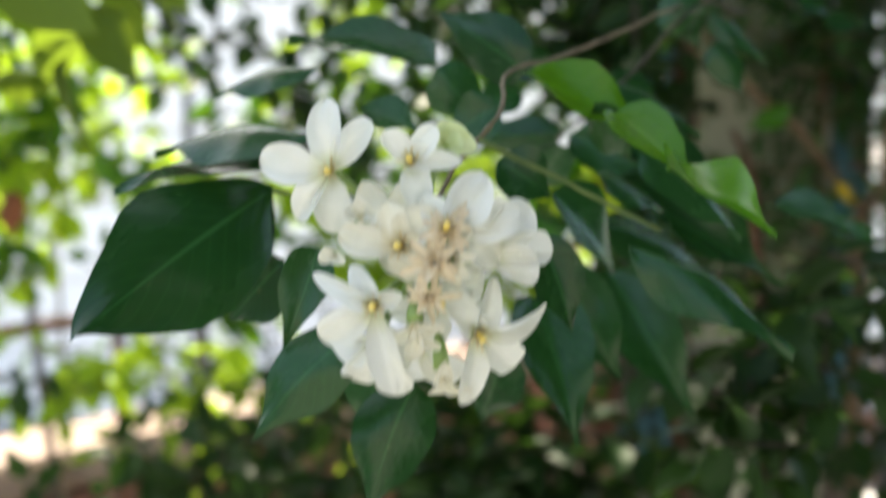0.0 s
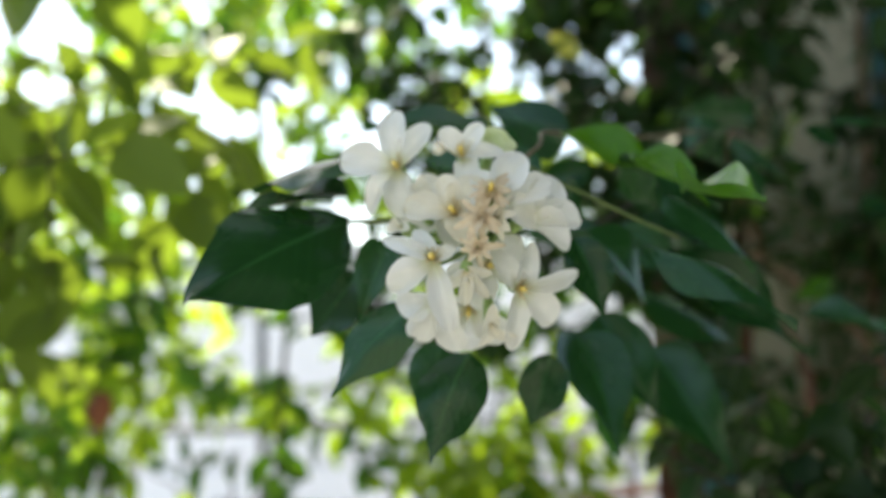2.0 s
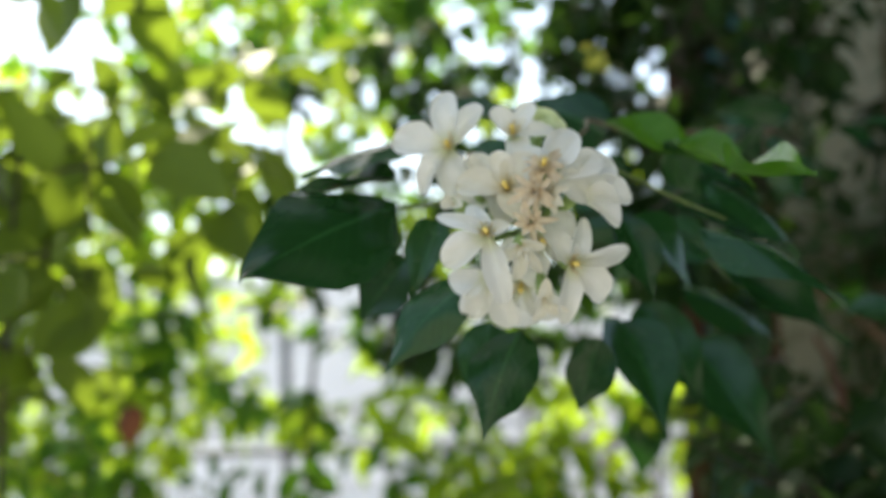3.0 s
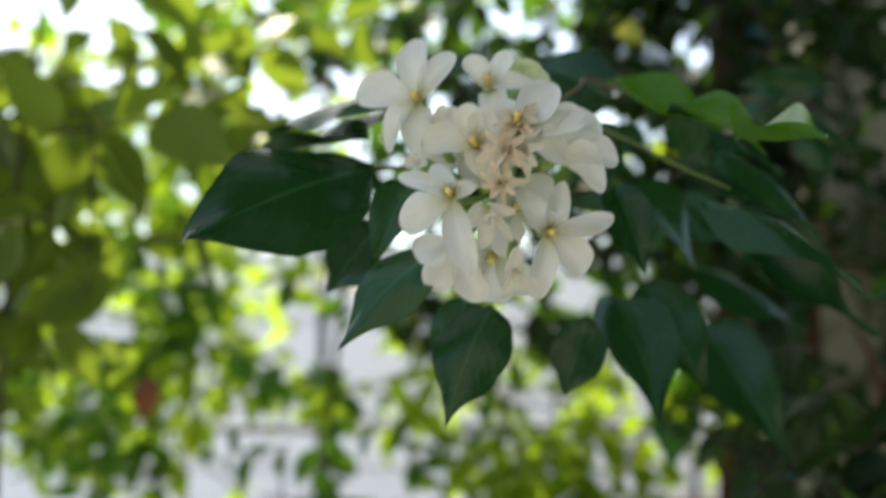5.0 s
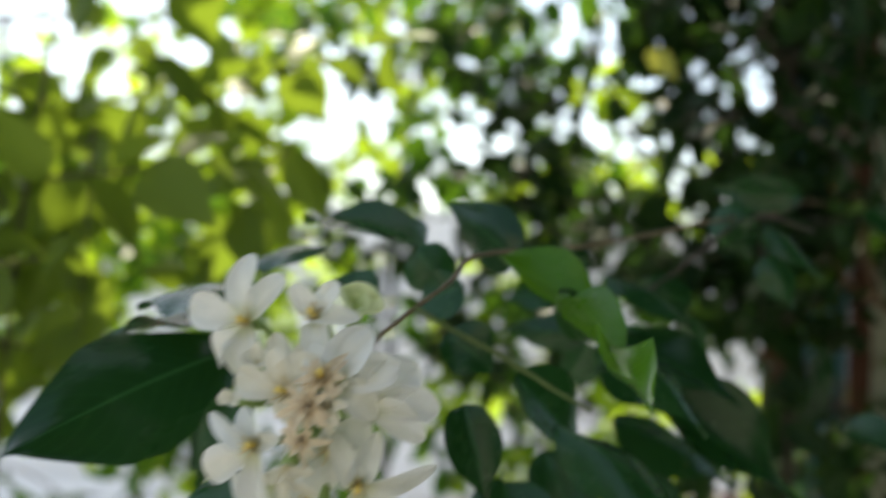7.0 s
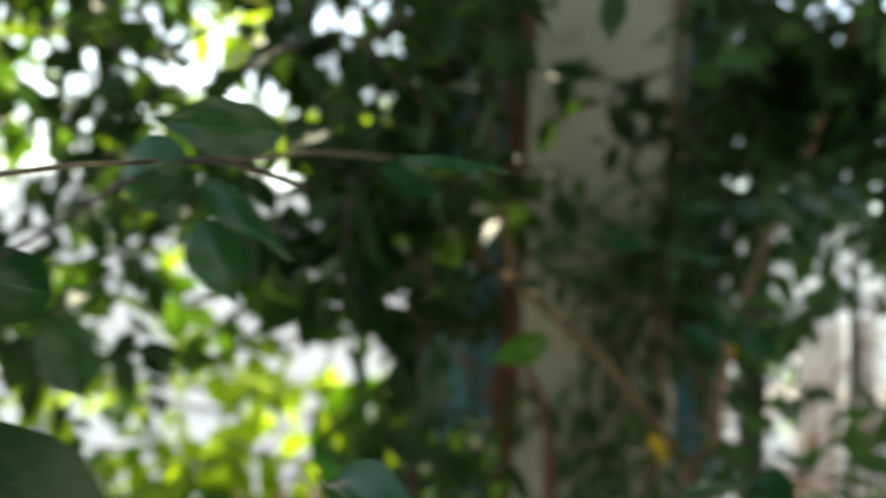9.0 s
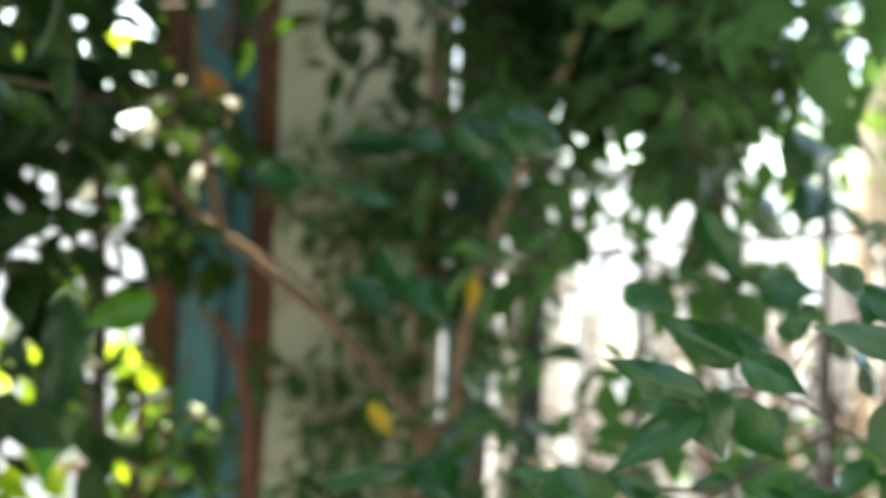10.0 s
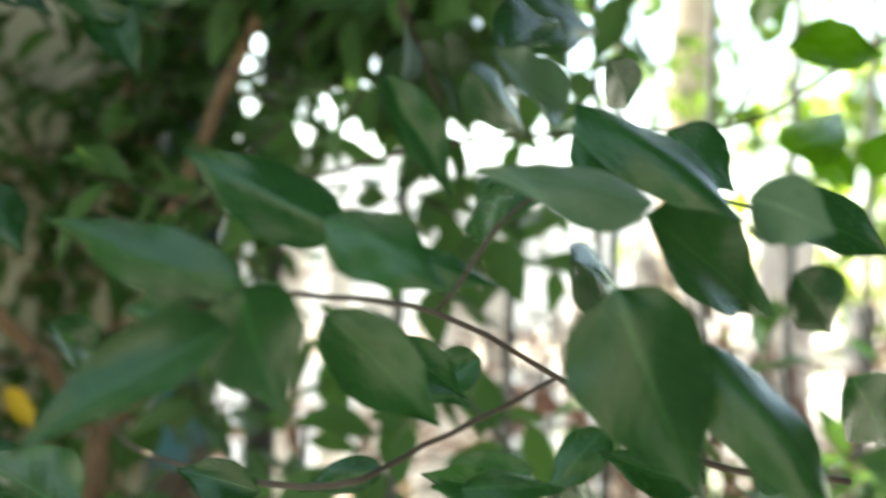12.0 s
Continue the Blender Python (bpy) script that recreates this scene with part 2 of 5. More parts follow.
def box(bm, lo, hi, bevel=0.0):
    r = bmesh.ops.create_cube(bm, size=1.0)
    c, s = (Vector(lo) + Vector(hi)) / 2, Vector(hi) - Vector(lo)
    bmesh.ops.transform(bm, matrix=Matrix.Translation(c) @ Matrix.Diagonal((*s, 1)), verts=r["verts"])
    if bevel:
        edges = list({e for v in r["verts"] for e in v.link_edges})
        bmesh.ops.bevel(bm, geom=edges, offset=bevel, segments=2, affect="EDGES")
    return bm


def tube(bm, points, radii, sides=7):
    """A round stem through the points, tapered by radii."""
    pts = [Vector(p) for p in points]
    rings = []
    for i, p in enumerate(pts):
        d = (pts[min(i + 1, len(pts) - 1)] - pts[max(i - 1, 0)]).normalized()
        a = d.cross(Vector((0.31, 0.77, 0.55))).normalized()
        b = d.cross(a)
        r = radii[min(i, len(radii) - 1)]
        rings.append([bm.verts.new(p + a * (r * math.cos(k * math.tau / sides)) + b * (r * math.sin(k * math.tau / sides))) for k in range(sides)])
    for r0, r1 in zip(rings, rings[1:]):
        for k in range(sides):
            bm.faces.new((r0[k], r0[(k + 1) % sides], r1[(k + 1) % sides], r1[k]))
    bm.faces.new(rings[0][::-1])
    bm.faces.new(rings[-1])
    return bm


def smooth_line(points, steps=5, wobble=0.0, seed=1):
    """Catmull-Rom through the points, with a little natural wander."""
    rnd = random.Random(seed)
    p = [Vector(q) for q in points]
    p = [2 * p[0] - p[1], *p, 2 * p[-1] - p[-2]]
    out = []
    for i in range(1, len(p) - 2):
        for k in range(steps):
            t = k / steps
            a, b, c, d = p[i - 1:i + 3]
            q = 0.5 * (2 * b + (c - a) * t + (2 * a - 5 * b + 4 * c - d) * t * t + (3 * b - a - 3 * c + d) * t ** 3)
            out.append(q + Vector([rnd.uniform(-wobble, wobble) for _ in range(3)]))
    return [*out, p[-2]]


def stem(parent, points, r0, r1, mat, name="stem", label="", seed=1):
    line = smooth_line(points, 5, min(r0, r1) * 0.55, seed)
    n = len(line) - 1
    return part(name, tube(bmesh.new(), line, [r0 + (r1 - r0) * i / n for i in range(n + 1)], 8), mat, parent, label)


# leaf blades of unit length and width, in a few shapes: fold, bend, wave, twist
SHAPES = [(0.12, 0.22, 0.012, 0.10), (-0.18, 0.28, 0.014, -0.25), (0.16, 0.20, 0.020, 0.20),
          (-0.14, 0.30, 0.012, -0.12), (0.26, -0.10, 0.030, 0.40), (-0.22, 0.36, 0.022, -0.30), (0.22, 0.22, 0.012, 0.06), (-0.10, 0.22, 0.012, 0.08)]


def blade(shape, seed):
    fold, bend, wave, twist = shape
    rnd = random.Random(seed)
    nu, nv = 20, 10
    me = bpy.data.meshes.new("leaf")
    verts, faces, uvs = [], [], []
    ph, off, skew = rnd.uniform(0, 6), rnd.uniform(0, 50), rnd.uniform(-0.07, 0.07)
    drip, early = rnd.uniform(0.5, 0.74), rnd.uniform(0.66, 0.90)

    if shape == SHAPES[-1]:
        drip, early = 0.30, 0.98

    def outline(u):
        body = math.sin(math.pi * u ** early) ** 0.68
        return body * (1 - drip * max(0.0, (u - 0.66) / 0.34) ** 0.8) * (1 - 0.5 * (1 - early) * 2 * max(0.0, (u - 0.4) / 0.6))

    peak = max(outline(k / 200) for k in range(201))
    for i in range(nu + 1):
        u = i / nu
        for j in range(nv + 1):
            s = 2 * j / nv - 1
            side = 1 if s > 0 else -1
            edge = 1 + side * skew + 0.10 * noise.noise(Vector((u * 5, side * 3, off))) + 0.035 * noise.noise(Vector((u * 15, side * 7, off)))
            half = 0.5 * max(0.0, outline(u)) / peak * edge + 0.012 * (1 - u)
            y = s * half * math.cos(fold)
            z = (0.45 * abs(s) + 0.55 * s * s) * half * math.tan(fold) * (1.2 - 0.5 * u)
            z += -bend * u * u + 0.3 * bend * u + 1.5 * wave * math.sin(9 * u + ph + 1.5 * s) * abs(s)
            z += 0.030 * noise.noise(Vector((u * 3.5, s * 1.6, off + 9))) * (0.3 + abs(s))
            a = twist * (u - 0.3)
            y += 0.05 * math.sin(math.pi * u + 0.4) * math.sin(ph)
            verts.append((u, y * math.cos(a) - z * math.sin(a) * 0.4, z + y * math.sin(a) * 0.5))
            uvs.append((u, j / nv))
    for i in range(nu):
        for j in range(nv):
            k = i * (nv + 1) + j
            faces.append((k, k + nv + 1, k + nv + 2, k + 1))
    me.from_pydata(verts, [], faces)
    layer = me.uv_layers.new(name="UVMap")
    for loop in me.loops:
        layer.data[loop.index].uv = uvs[loop.vertex_index]
    for p in me.polygons:
        p.use_smooth = True
    return me


BLADES = {}
for m_ in (LEAF_DARK, LEAF_MID, LEAF_FRESH, LEAF_PALE, LEAF_YELLOW, LEAF_LEMON, LEAF_ORANGE, LEAF_BROWN):
    for k_, shape_ in enumerate(SHAPES):
        for v_ in range(3 if m_ in (LEAF_DARK, LEAF_MID) else 1):
            me_ = blade(shape_, k_ + 3 + 20 * v_)
            me_.materials.append(m_)
            BLADES[m_.name, k_, v_] = me_


def leaf(parent, base, tip, width, face=(0, -0.9, 0.4), turn=0.0, shape=0, mat=None, name="leaf", label=""):
    """A leaf from its stalk end to its tip, its upper side towards face, turned about its midrib."""
    kind = (mat or LEAF_DARK).name
    turn_ = int(abs(base[0]) * 1000) % 3
    ob = new(name, BLADES[kind, shape, turn_ if (kind, shape, turn_) in BLADES else 0])
    b, x = Vector(base), Vector(tip) - Vector(base)
    size = x.length
    x.normalize()
    z = Vector(face) - x * x.dot(Vector(face))
    z.normalize()
    z = Matrix.Rotation(radians(turn), 3, x) @ z
    y = z.cross(x)
    rot = Matrix((x, y, z)).transposed().to_4x4()
    ob.matrix_basis = Matrix.Translation(b) @ rot @ Matrix.Diagonal((size, width, size, 1))
    place(ob, parent)
    return tagged(ob, label) if label else ob


SMALL = {}


def small_blade(mat, k):
    """A light leaf of unit length and width: folded, drooping and a little waved."""
    if (mat.name, k) not in SMALL:
        rnd = random.Random(k + 70)
        fold, bend, ph = rnd.uniform(0.25, 0.5), rnd.uniform(0.08, 0.32), rnd.uniform(0, 6)
        vs, fs = [], []
        for i in range(7):
            u = i / 6
            half = 0.5 * math.sin(math.pi * u ** 0.85) ** 0.85 * (1 - 0.5 * max(0.0, (u - 0.66) / 0.34)) * 1.06
            for j in range(5):
                s = j / 2 - 1
                vs.append((u, s * half, abs(s) * half * fold * 0.55 - bend * u * u + 0.03 * math.sin(7 * u + ph + s) * abs(s)))
        for i in range(6):
            for j in range(4):
                a = i * 5 + j
                fs.append((a, a + 5, a + 6, a + 1))
        me = bpy.data.meshes.new("leaf")
        me.from_pydata(vs, [], fs)
        me.materials.append(LOOSE[mat.name])
        me.polygons.foreach_set("use_smooth", [True] * len(fs))
        SMALL[mat.name, k] = me
    return SMALL[mat.name, k]


def foliage(name, label, spots, count, size, mat, wood, seed, droop=0.3, per=7, spread=0.5, category="foliage", flat=0.35, single=0, trunk=(), thick=0.009, slim=1.0, gaps=()):
    """A mass of leafy twigs. spots: (centre, reach, weight) ellipsoids that it fills; gaps: (centre, radius) hollows that it leaves. The foremost single leaves are parts of their own."""
    rng = np.random.default_rng(seed)
    prof = np.array([[0, 0], [0.22, 0.36], [0.5, 0.5], [0.8, 0.24], [1, 0]])
    vs, fs, mats, base, blades = [], [], [], 0, []
    w = np.array([q[2] if len(q) > 2 else 3 * (q[1][0] * q[1][1] * q[1][2]) ** 0.8 for q in spots])
    for _ in range(count):
        c, r = spots[rng.choice(len(spots), p=w / w.sum())][:2]
        o = np.array(c) + rng.normal(size=3) * np.array(r) * spread
        d = rng.normal(size=3) * np.array([1, 1, 0.6]) + np.array([0, 0, -droop])
        d /= np.linalg.norm(d)
        reach = size * per * 0.33
        # the twig, three-sided
        a = np.cross(d, [0.3, 0.5, 0.8])
        a /= np.linalg.norm(a)
        b2 = np.cross(d, a)
        for s, rad in ((0, 0.0016), (1, 0.0008)):
            for k in range(3):
                vs.append(o + d * reach * s + rad * (a * math.cos(k * 2.1) + b2 * math.sin(k * 2.1)))
        for k in range(3):
            fs.append((base + k, base + (k + 1) % 3, base + 3 + (k + 1) % 3, base + 3 + k))
            mats.append(1)
        base += 6
        for i in range(per):
            p = o + d * reach * (i + 0.6) / per
            side = a * math.cos(i * 2.6) + b2 * math.sin(i * 2.6)
            x = d * 0.5 + side * 0.8 + np.array([0, 0, -droop * 0.8]) + rng.normal(size=3) * 0.25
            x /= np.linalg.norm(x)
            up = np.array([0, 0, 1.0]) + rng.normal(size=3) * flat * 2
            y = np.cross(up, x)
            y /= np.linalg.norm(y) + 1e-6
            z = np.cross(x, y)
            L = size * rng.uniform(0.6, 1.25)
            wd = L * rng.uniform(0.42, 0.6) * slim
            bend = rng.uniform(0.05, 0.3)
            if all(np.linalg.norm(p + x * L * 0.5 - np.array(g)) > r_ for g, r_ in gaps):
                blades.append((p, x, y, z, L, wd, bend))
    blades.sort(key=lambda q: q[0][1])
    for p, x, y, z, L, wd, bend in blades[single:]:
        ring = []
        for u, h in prof:
            mid = p + x * L * u - z * L * bend * u * u
            if h:
                ring.append((len(vs), len(vs) + 1, len(vs) + 2))
                lift = z * wd * h * 0.35
                vs.extend((mid + y * wd * h + lift, mid, mid - y * wd * h + lift))
            else:
                ring.append((len(vs),) * 3)
                vs.append(mid)
        for r0, r1 in zip(ring, ring[1:]):
            for q in ((r0[0], r0[1], r1[1], r1[0]), (r0[1], r0[2], r1[2], r1[1])):
                q = tuple(dict.fromkeys(q))
                fs.append(q)
                mats.append(0)
        base = len(vs)
    me = bpy.data.meshes.new(name)
    me.from_pydata([tuple(v) for v in vs], [], fs)
    me.materials.append(mat)
    me.materials.append(wood)
    me.polygons.foreach_set("material_index", mats)
    me.polygons.foreach_set("use_smooth", [True] * len(fs))
    if not single:
        return tagged(new(name, me), label, category, "", "stuff")
    root = thing(name, trunk[0] if trunk else spots[0][0], label, category)
    me.name = "leaf_mass"
    rest = new("leaf_mass", me)
    tagged(place(rest, root), "", "", "", "stuff")
    if trunk:
        stem(root, trunk, thick, thick * 0.45, wood, "trunk", "", seed)
    for k, (p, x, y, z, L, wd, bend) in enumerate(blades[:single]):
        ob = new("leaf", small_blade(mat, k % 6))
        ob.matrix_basis = Matrix.Translation(Vector(p)) @ Matrix((Vector(x) * L, Vector(y) * wd, Vector(z) * L)).transposed().to_4x4()
        place(ob, root)
    return root



# ---- ground and far setting ----
bm = bmesh.new()
bmesh.ops.create_grid(bm, x_segments=24, y_segments=24, size=400.0)
ground = tagged(mesh_object("ground", bm, CONCRETE), "pale sunlit concrete yard reaching far off", "ground", kind="structure")

# two unseen walls put in: one throws light on the blossom, one blocks the side
tagged(mesh_object("wall_south", box(bmesh.new(), (-1.5, -1.5, 0), (0.35, -1.3, 2.2)), ADDED_CEMENT, False), "pale grey cement wall added out of view to bounce light", "wall", kind="structure")
tagged(mesh_object("wall_west", box(bmesh.new(), (-1.7, -1.5, 0), (-1.503, 1.1, 1.7)), ADDED_CEMENT, False), "grey cement wall added out of view to block side light", "wall", kind="structure")
# invented tall wall, overhead slab and side wall, unseen, to hold light back
tagged(mesh_object("wall_house", box(bmesh.new(), (0.40, -0.95, 0), (4.2, -0.75, 5.2)), BLOCKER_RENDER, False), "tall dark grey wall added out of view to block sky light", "wall", kind="structure")
tagged(mesh_object("roof_eave", box(bmesh.new(), (0.25, -0.747, 2.48), (3.99, 0.62, 2.60), 0.01), BLOCKER_RENDER, False), "dark slab added out of view to block overhead light", "roof", kind="structure")
tagged(mesh_object("wall_east", box(bmesh.new(), (4.0, -0.747, 0), (4.2, 1.2, 4.0)), BLOCKER_RENDER, False), "dark grey wall added out of view to block side light", "wall", kind="structure")

# low parapet with a cement cap and an iron rail above it
along = Vector((0.76, 0.65, 0)).normalized()
turned = Matrix.Translation((-0.48, 1.91, 0)) @ Matrix.Rotation(math.atan2(along.y, along.x), 4, "Z")
parapet = thing("parapet", (-0.48, 1.91, 0), "low brown brick parapet with a brownish cement cap", "wall", kind="structure")
parapet.matrix_basis = turned


def on_parapet(name, bm, mat, label=""):
    ob = mesh_object(name, bm, mat, False)
    ob.parent = parapet
    return tagged(ob, label) if label else ob


on_parapet("core", box(bmesh.new(), (-2.2, 0.012, 0), (2.6, 0.108, 0.70)), PINK_CAP)
on_parapet("cap", box(bmesh.new(), (-2.22, -0.03, 0.703), (2.62, 0.15, 0.76), 0.008), PINK_CAP, "brownish sun-worn cement cap")
brick_me = bpy.data.meshes.new("brick")
bm = box(bmesh.new(), (0, 0, 0), (0.205, 0.03, 0.062), 0.003)
bm.to_mesh(brick_me)
bm.free()
brick_me.materials.append(BRICK)
for row_ in range(6, 9):
    for k_ in range(20):
        ob = new("brick", brick_me)
        ob.parent = parapet
        ob.location = (-2.1 + k_ * 0.22 + (row_ % 2) * 0.11, -0.016 + 0.004 * ((k_ * 7 + row_) % 3), 0.04 + row_ * 0.073)

rail = thing("iron_rail", (-0.48, 1.91, 0.76), "thin rusty iron rail on posts above the parapet", "railing")
rail.matrix_basis = turned @ Matrix.Translation((0, 0.06, 0.76))


def on_rail(name, bm):
    ob = mesh_object(name, bm, RUST)
    ob.parent = rail


on_rail("top_bar", tube(bmesh.new(), [(-2.1, 0, 0.19), (0.3, 0, 0.188), (2.5, 0, 0.19)], [0.011], 8))
for x_ in (-1.6, -0.75, 0.1, 0.95, 1.8):
    on_rail("post", tube(bmesh.new(), [(x_, 0, 0), (x_, 0, 0.19)], [0.010], 8))

# ---- gate post ----
post = thing("gate_post", (0.48, 1.55, 0), "cream plastered gate post with grime stains", "gate post", kind="structure")
slant = Matrix.Translation((0.405, 1.529, 0)) @ Matrix.Rotation(math.atan2(-0.03, 0.164), 4, "Z")
post.matrix_basis = slant


def on_post(name, bm, mat, label="", smooth=False):
    ob = mesh_object(name, bm, mat, smooth)
    ob.parent = post
    return tagged(ob, label) if label else ob


bm = box(bmesh.new(), (0.002, 0.0, 0), (0.175, 0.17, 2.6), 0.012)
bmesh.ops.subdivide_edges(bm, edges=[e for e in bm.edges if abs(e.verts[0].co.z - e.verts[1].co.z) > 1], cuts=40)
for v in bm.verts:
    v.co += 0.004 * Vector(noise.noise_vector(v.co * 6))
on_post("shaft", bm, CREAM_PAINT, "cream plaster, flaking and stained")

gate_left = thing("gate_frame", (0.36, 1.55, 0), "peeling blue iron gate frame with a rusty edge", "gate frame", "gate frames")
gate_left.matrix_basis = slant


def on_gate(parent, name, lo, hi, mat, bevel=0.003):
    ob = mesh_object(name, box(bmesh.new(), lo, hi, bevel), mat, False)
    ob.parent = parent


on_gate(gate_left, "angle_bar", (-0.128, 0.010, 0), (-0.092, 0.05, 2.5), RUST)
on_gate(gate_left, "angle_bar", (-0.128, 0.0505, 0), (-0.123, 0.15, 2.5), BLUE_PAINT, 0.001)
on_gate(gate_left, "upright", (-0.0915, 0.018, 0), (-0.0475, 0.06, 2.5), BLUE_PAINT)
on_gate(gate_left, "flat_bar", (-0.047, 0.030, 0), (-0.022, 0.045, 2.5), BLUE_PAINT)
on_gate(gate_left, "flat_bar", (-0.0215, 0.012, 0), (0.009, 0.05, 2.5), RUST)
gate_right = thing("gate_frame", (0.6, 1.5, 0), "peeling blue iron gate frame beside the post", "gate frame", "gate frames")
gate_right.matrix_basis = slant
on_gate(gate_right, "upright", (0.179, 0.006, 0), (0.226, 0.05, 2.5), BLUE_PAINT)
on_gate(gate_right, "angle_bar", (0.252, 0.014, 0), (0.278, 0.05, 2.5), IRON)
for z_ in (0.35, 2.1):
    on_gate(gate_right, "cross_bar", (0.227, 0.02, z_), (0.251, 0.04, z_ + 0.04), IRON)
for z_ in (1.03, 0.985):
    ob = mesh_object("tie_wire", tube(bmesh.new(), smooth_line([(-0.06, -0.012, z_ - 0.01), (0.06, -0.018, z_), (0.19, -0.012, z_ + 0.015)], 4), [0.004], 6), IRON)
    ob.parent = post
    tagged(ob, "dark wire tied round the post")

# iron bar fence running on from the gate
fence = thing("bar_fence", (0.70, 1.50, 0), "thin dark iron bar fence", "fence")
for k_ in range(9):
    x_, y_ = 0.672 + 0.110 * k_, 1.49 + 0.02 * k_
    part("bar", tube(bmesh.new(), [(x_, y_, 0), (x_ + 0.004, y_, 1.1), (x_, y_, 2.3)], [0.0055], 7), IRON, fence)
for z_ in (0.3, 2.2):
    part("rail", tube(bmesh.new(), [(0.66, 1.482, z_), (1.57, 1.652, z_)], [0.008], 7), IRON, fence)

# pale pickets in the sun, behind the bars
pickets = thing("picket_fence", (1.2, 2.5, 0), "weathered pale wooden picket fence in sunlight", "fence")
rnd_ = random.Random(5)
for k_ in range(22):
    x_ = 0.86 + 0.078 * k_
    h_ = 1.36 + rnd_.uniform(-0.10, 0.06)
    y_ = 2.52 - 0.02 * k_
    bm = box(bmesh.new(), (-0.027, -0.009, 0), (0.027, 0.009, h_), 0.004)
    ob = part("picket", bm, PALE_WOOD, pickets, "", False)
    ob.matrix_basis = Matrix.Translation((x_, y_, 0)) @ Euler((0, rnd_.uniform(-0.03, 0.03), rnd_.uniform(-0.2, 0.2))).to_matrix().to_4x4()
for z_ in (0.35, 1.15):
    part("cross_rail", box(bmesh.new(), (0.8, 2.54, z_), (2.6, 2.57, z_ + 0.06), 0.004), PALE_WOOD, pickets, "", False)

far_tree = thing("far_tree", (1.9, 3.1, 0), "pale-trunked tree in sunlight behind the fence", "tree")
line = smooth_line([(1.9, 3.1, 0), (1.88, 3.08, 0.8), (1.93, 3.1, 1.7), (1.98, 3.15, 2.6), (2.1, 3.2, 3.4)], 6, 0.006, 4)
part("trunk", tube(bmesh.new(), line, [0.075 - 0.0012 * i for i in range(len(line))], 12), BARK_PALE, far_tree)
crown = foliage("crown", "", [((2.1, 3.3, 3.3), (0.9, 0.8, 0.6)), ((2.6, 3.4, 1.6), (0.5, 0.4, 0.6))], 260, 0.075, MASS_LIT_TONE, BARK_DARK, 31)
del crown["category"], crown["kind"]
place(crown, far_tree)

# white boarded garden wall across the yard
wall_north = thing("wall_north", (-0.3, 4.9, 0), "white garden wall of broad level boards", "wall", kind="structure")
part("backing", box(bmesh.new(), (-5.5, 4.92, 0), (3.0, 5.0, 1.79)), WHITE_WALL, wall_north, "", False)
for k_ in range(6):
    part("board", box(bmesh.new(), (-5.5, 4.885 + 0.006 * (k_ % 2), 0.005 + 0.30 * k_), (3.0, 4.918, 0.29 + 0.30 * k_), 0.006), WHITE_WALL, wall_north, "", False)

# a pipe rail far ahead
cable = thing("pipe_rail", (-0.9, 3.2, 1.10), "thin grey pipe rail far behind", "railing")
part("bar", tube(bmesh.new(), [(-1.9, 3.25, 1.10), (-0.6, 3.2, 1.105), (0.6, 3.3, 1.11)], [0.012], 8), IRON, cable)
part("bar", tube(bmesh.new(), [(-1.9, 3.25, 2.13), (-0.6, 3.2, 2.14), (-0.1, 3.22, 2.14)], [0.012], 8), IRON, cable)
for x_, h_ in ((-1.7, 2.14), (-0.5, 2.14), (0.5, 1.105)):
    part("post", tube(bmesh.new(), [(x_, 3.24, 0), (x_, 3.24, h_)], [0.014], 8), IRON, cable)

# dry twigs piled before the pickets
def dry_twig(x_, y_, h_, lean, seed, group, label, thick=0.007):
    r_ = random.Random(seed)
    dry = thing("dry_twig", (x_, y_, 0), label, "twig", group)
    bark = (BARK_RED, BARK_DARK, BARK_TAN)[seed % 3]
    stem(dry, [(x_, y_, 0), (x_ + lean * 0.3, y_, h_ * 0.5), (x_ + lean * 0.8, y_ + 0.03, h_ * 0.8), (x_ + lean * 1.3, y_, h_)], thick, thick * 0.4, bark, "stem", "", seed)
    for k in range(8):
        at = r_.uniform(0.62, 0.97)
        bx, bz = x_ + lean * (0.3 + 1.5 * (at - 0.5)), h_ * at
        w, up = r_.choice((-1, 1)) * r_.uniform(0.08, 0.19), r_.uniform(-0.04, 0.16)
        stem(dry, [(bx, y_ + 0.02, bz), (bx + w * 0.5, y_, bz + up * 0.7), (bx + w, y_ - 0.02, bz + up)], thick * 0.42, thick * 0.2, (BARK_DARK, BARK_RED)[k % 2], "side_twig", "", seed * 9 + k)


rnd_ = random.Random(8)
for k_ in range(34):
    dry_twig(0.90 + 0.028 * k_ + rnd_.uniform(-0.03, 0.03), 2.05 + rnd_.uniform(-0.12, 0.12), rnd_.uniform(1.1, 1.45), rnd_.uniform(-0.25, 0.25), k_, "dry twigs", "thin dry bare twig standing before the pickets", 0.009)
for k_ in range(9):
    dry_twig(-0.62 + 0.1 * k_ + rnd_.uniform(-0.04, 0.04), 1.62 + rnd_.uniform(-0.06, 0.06), rnd_.uniform(1.05, 1.3), rnd_.uniform(-0.2, 0.2), 60 + k_, "bare shrub shoots", "thin bare brown shoot in the sunlit shrub", 0.005)

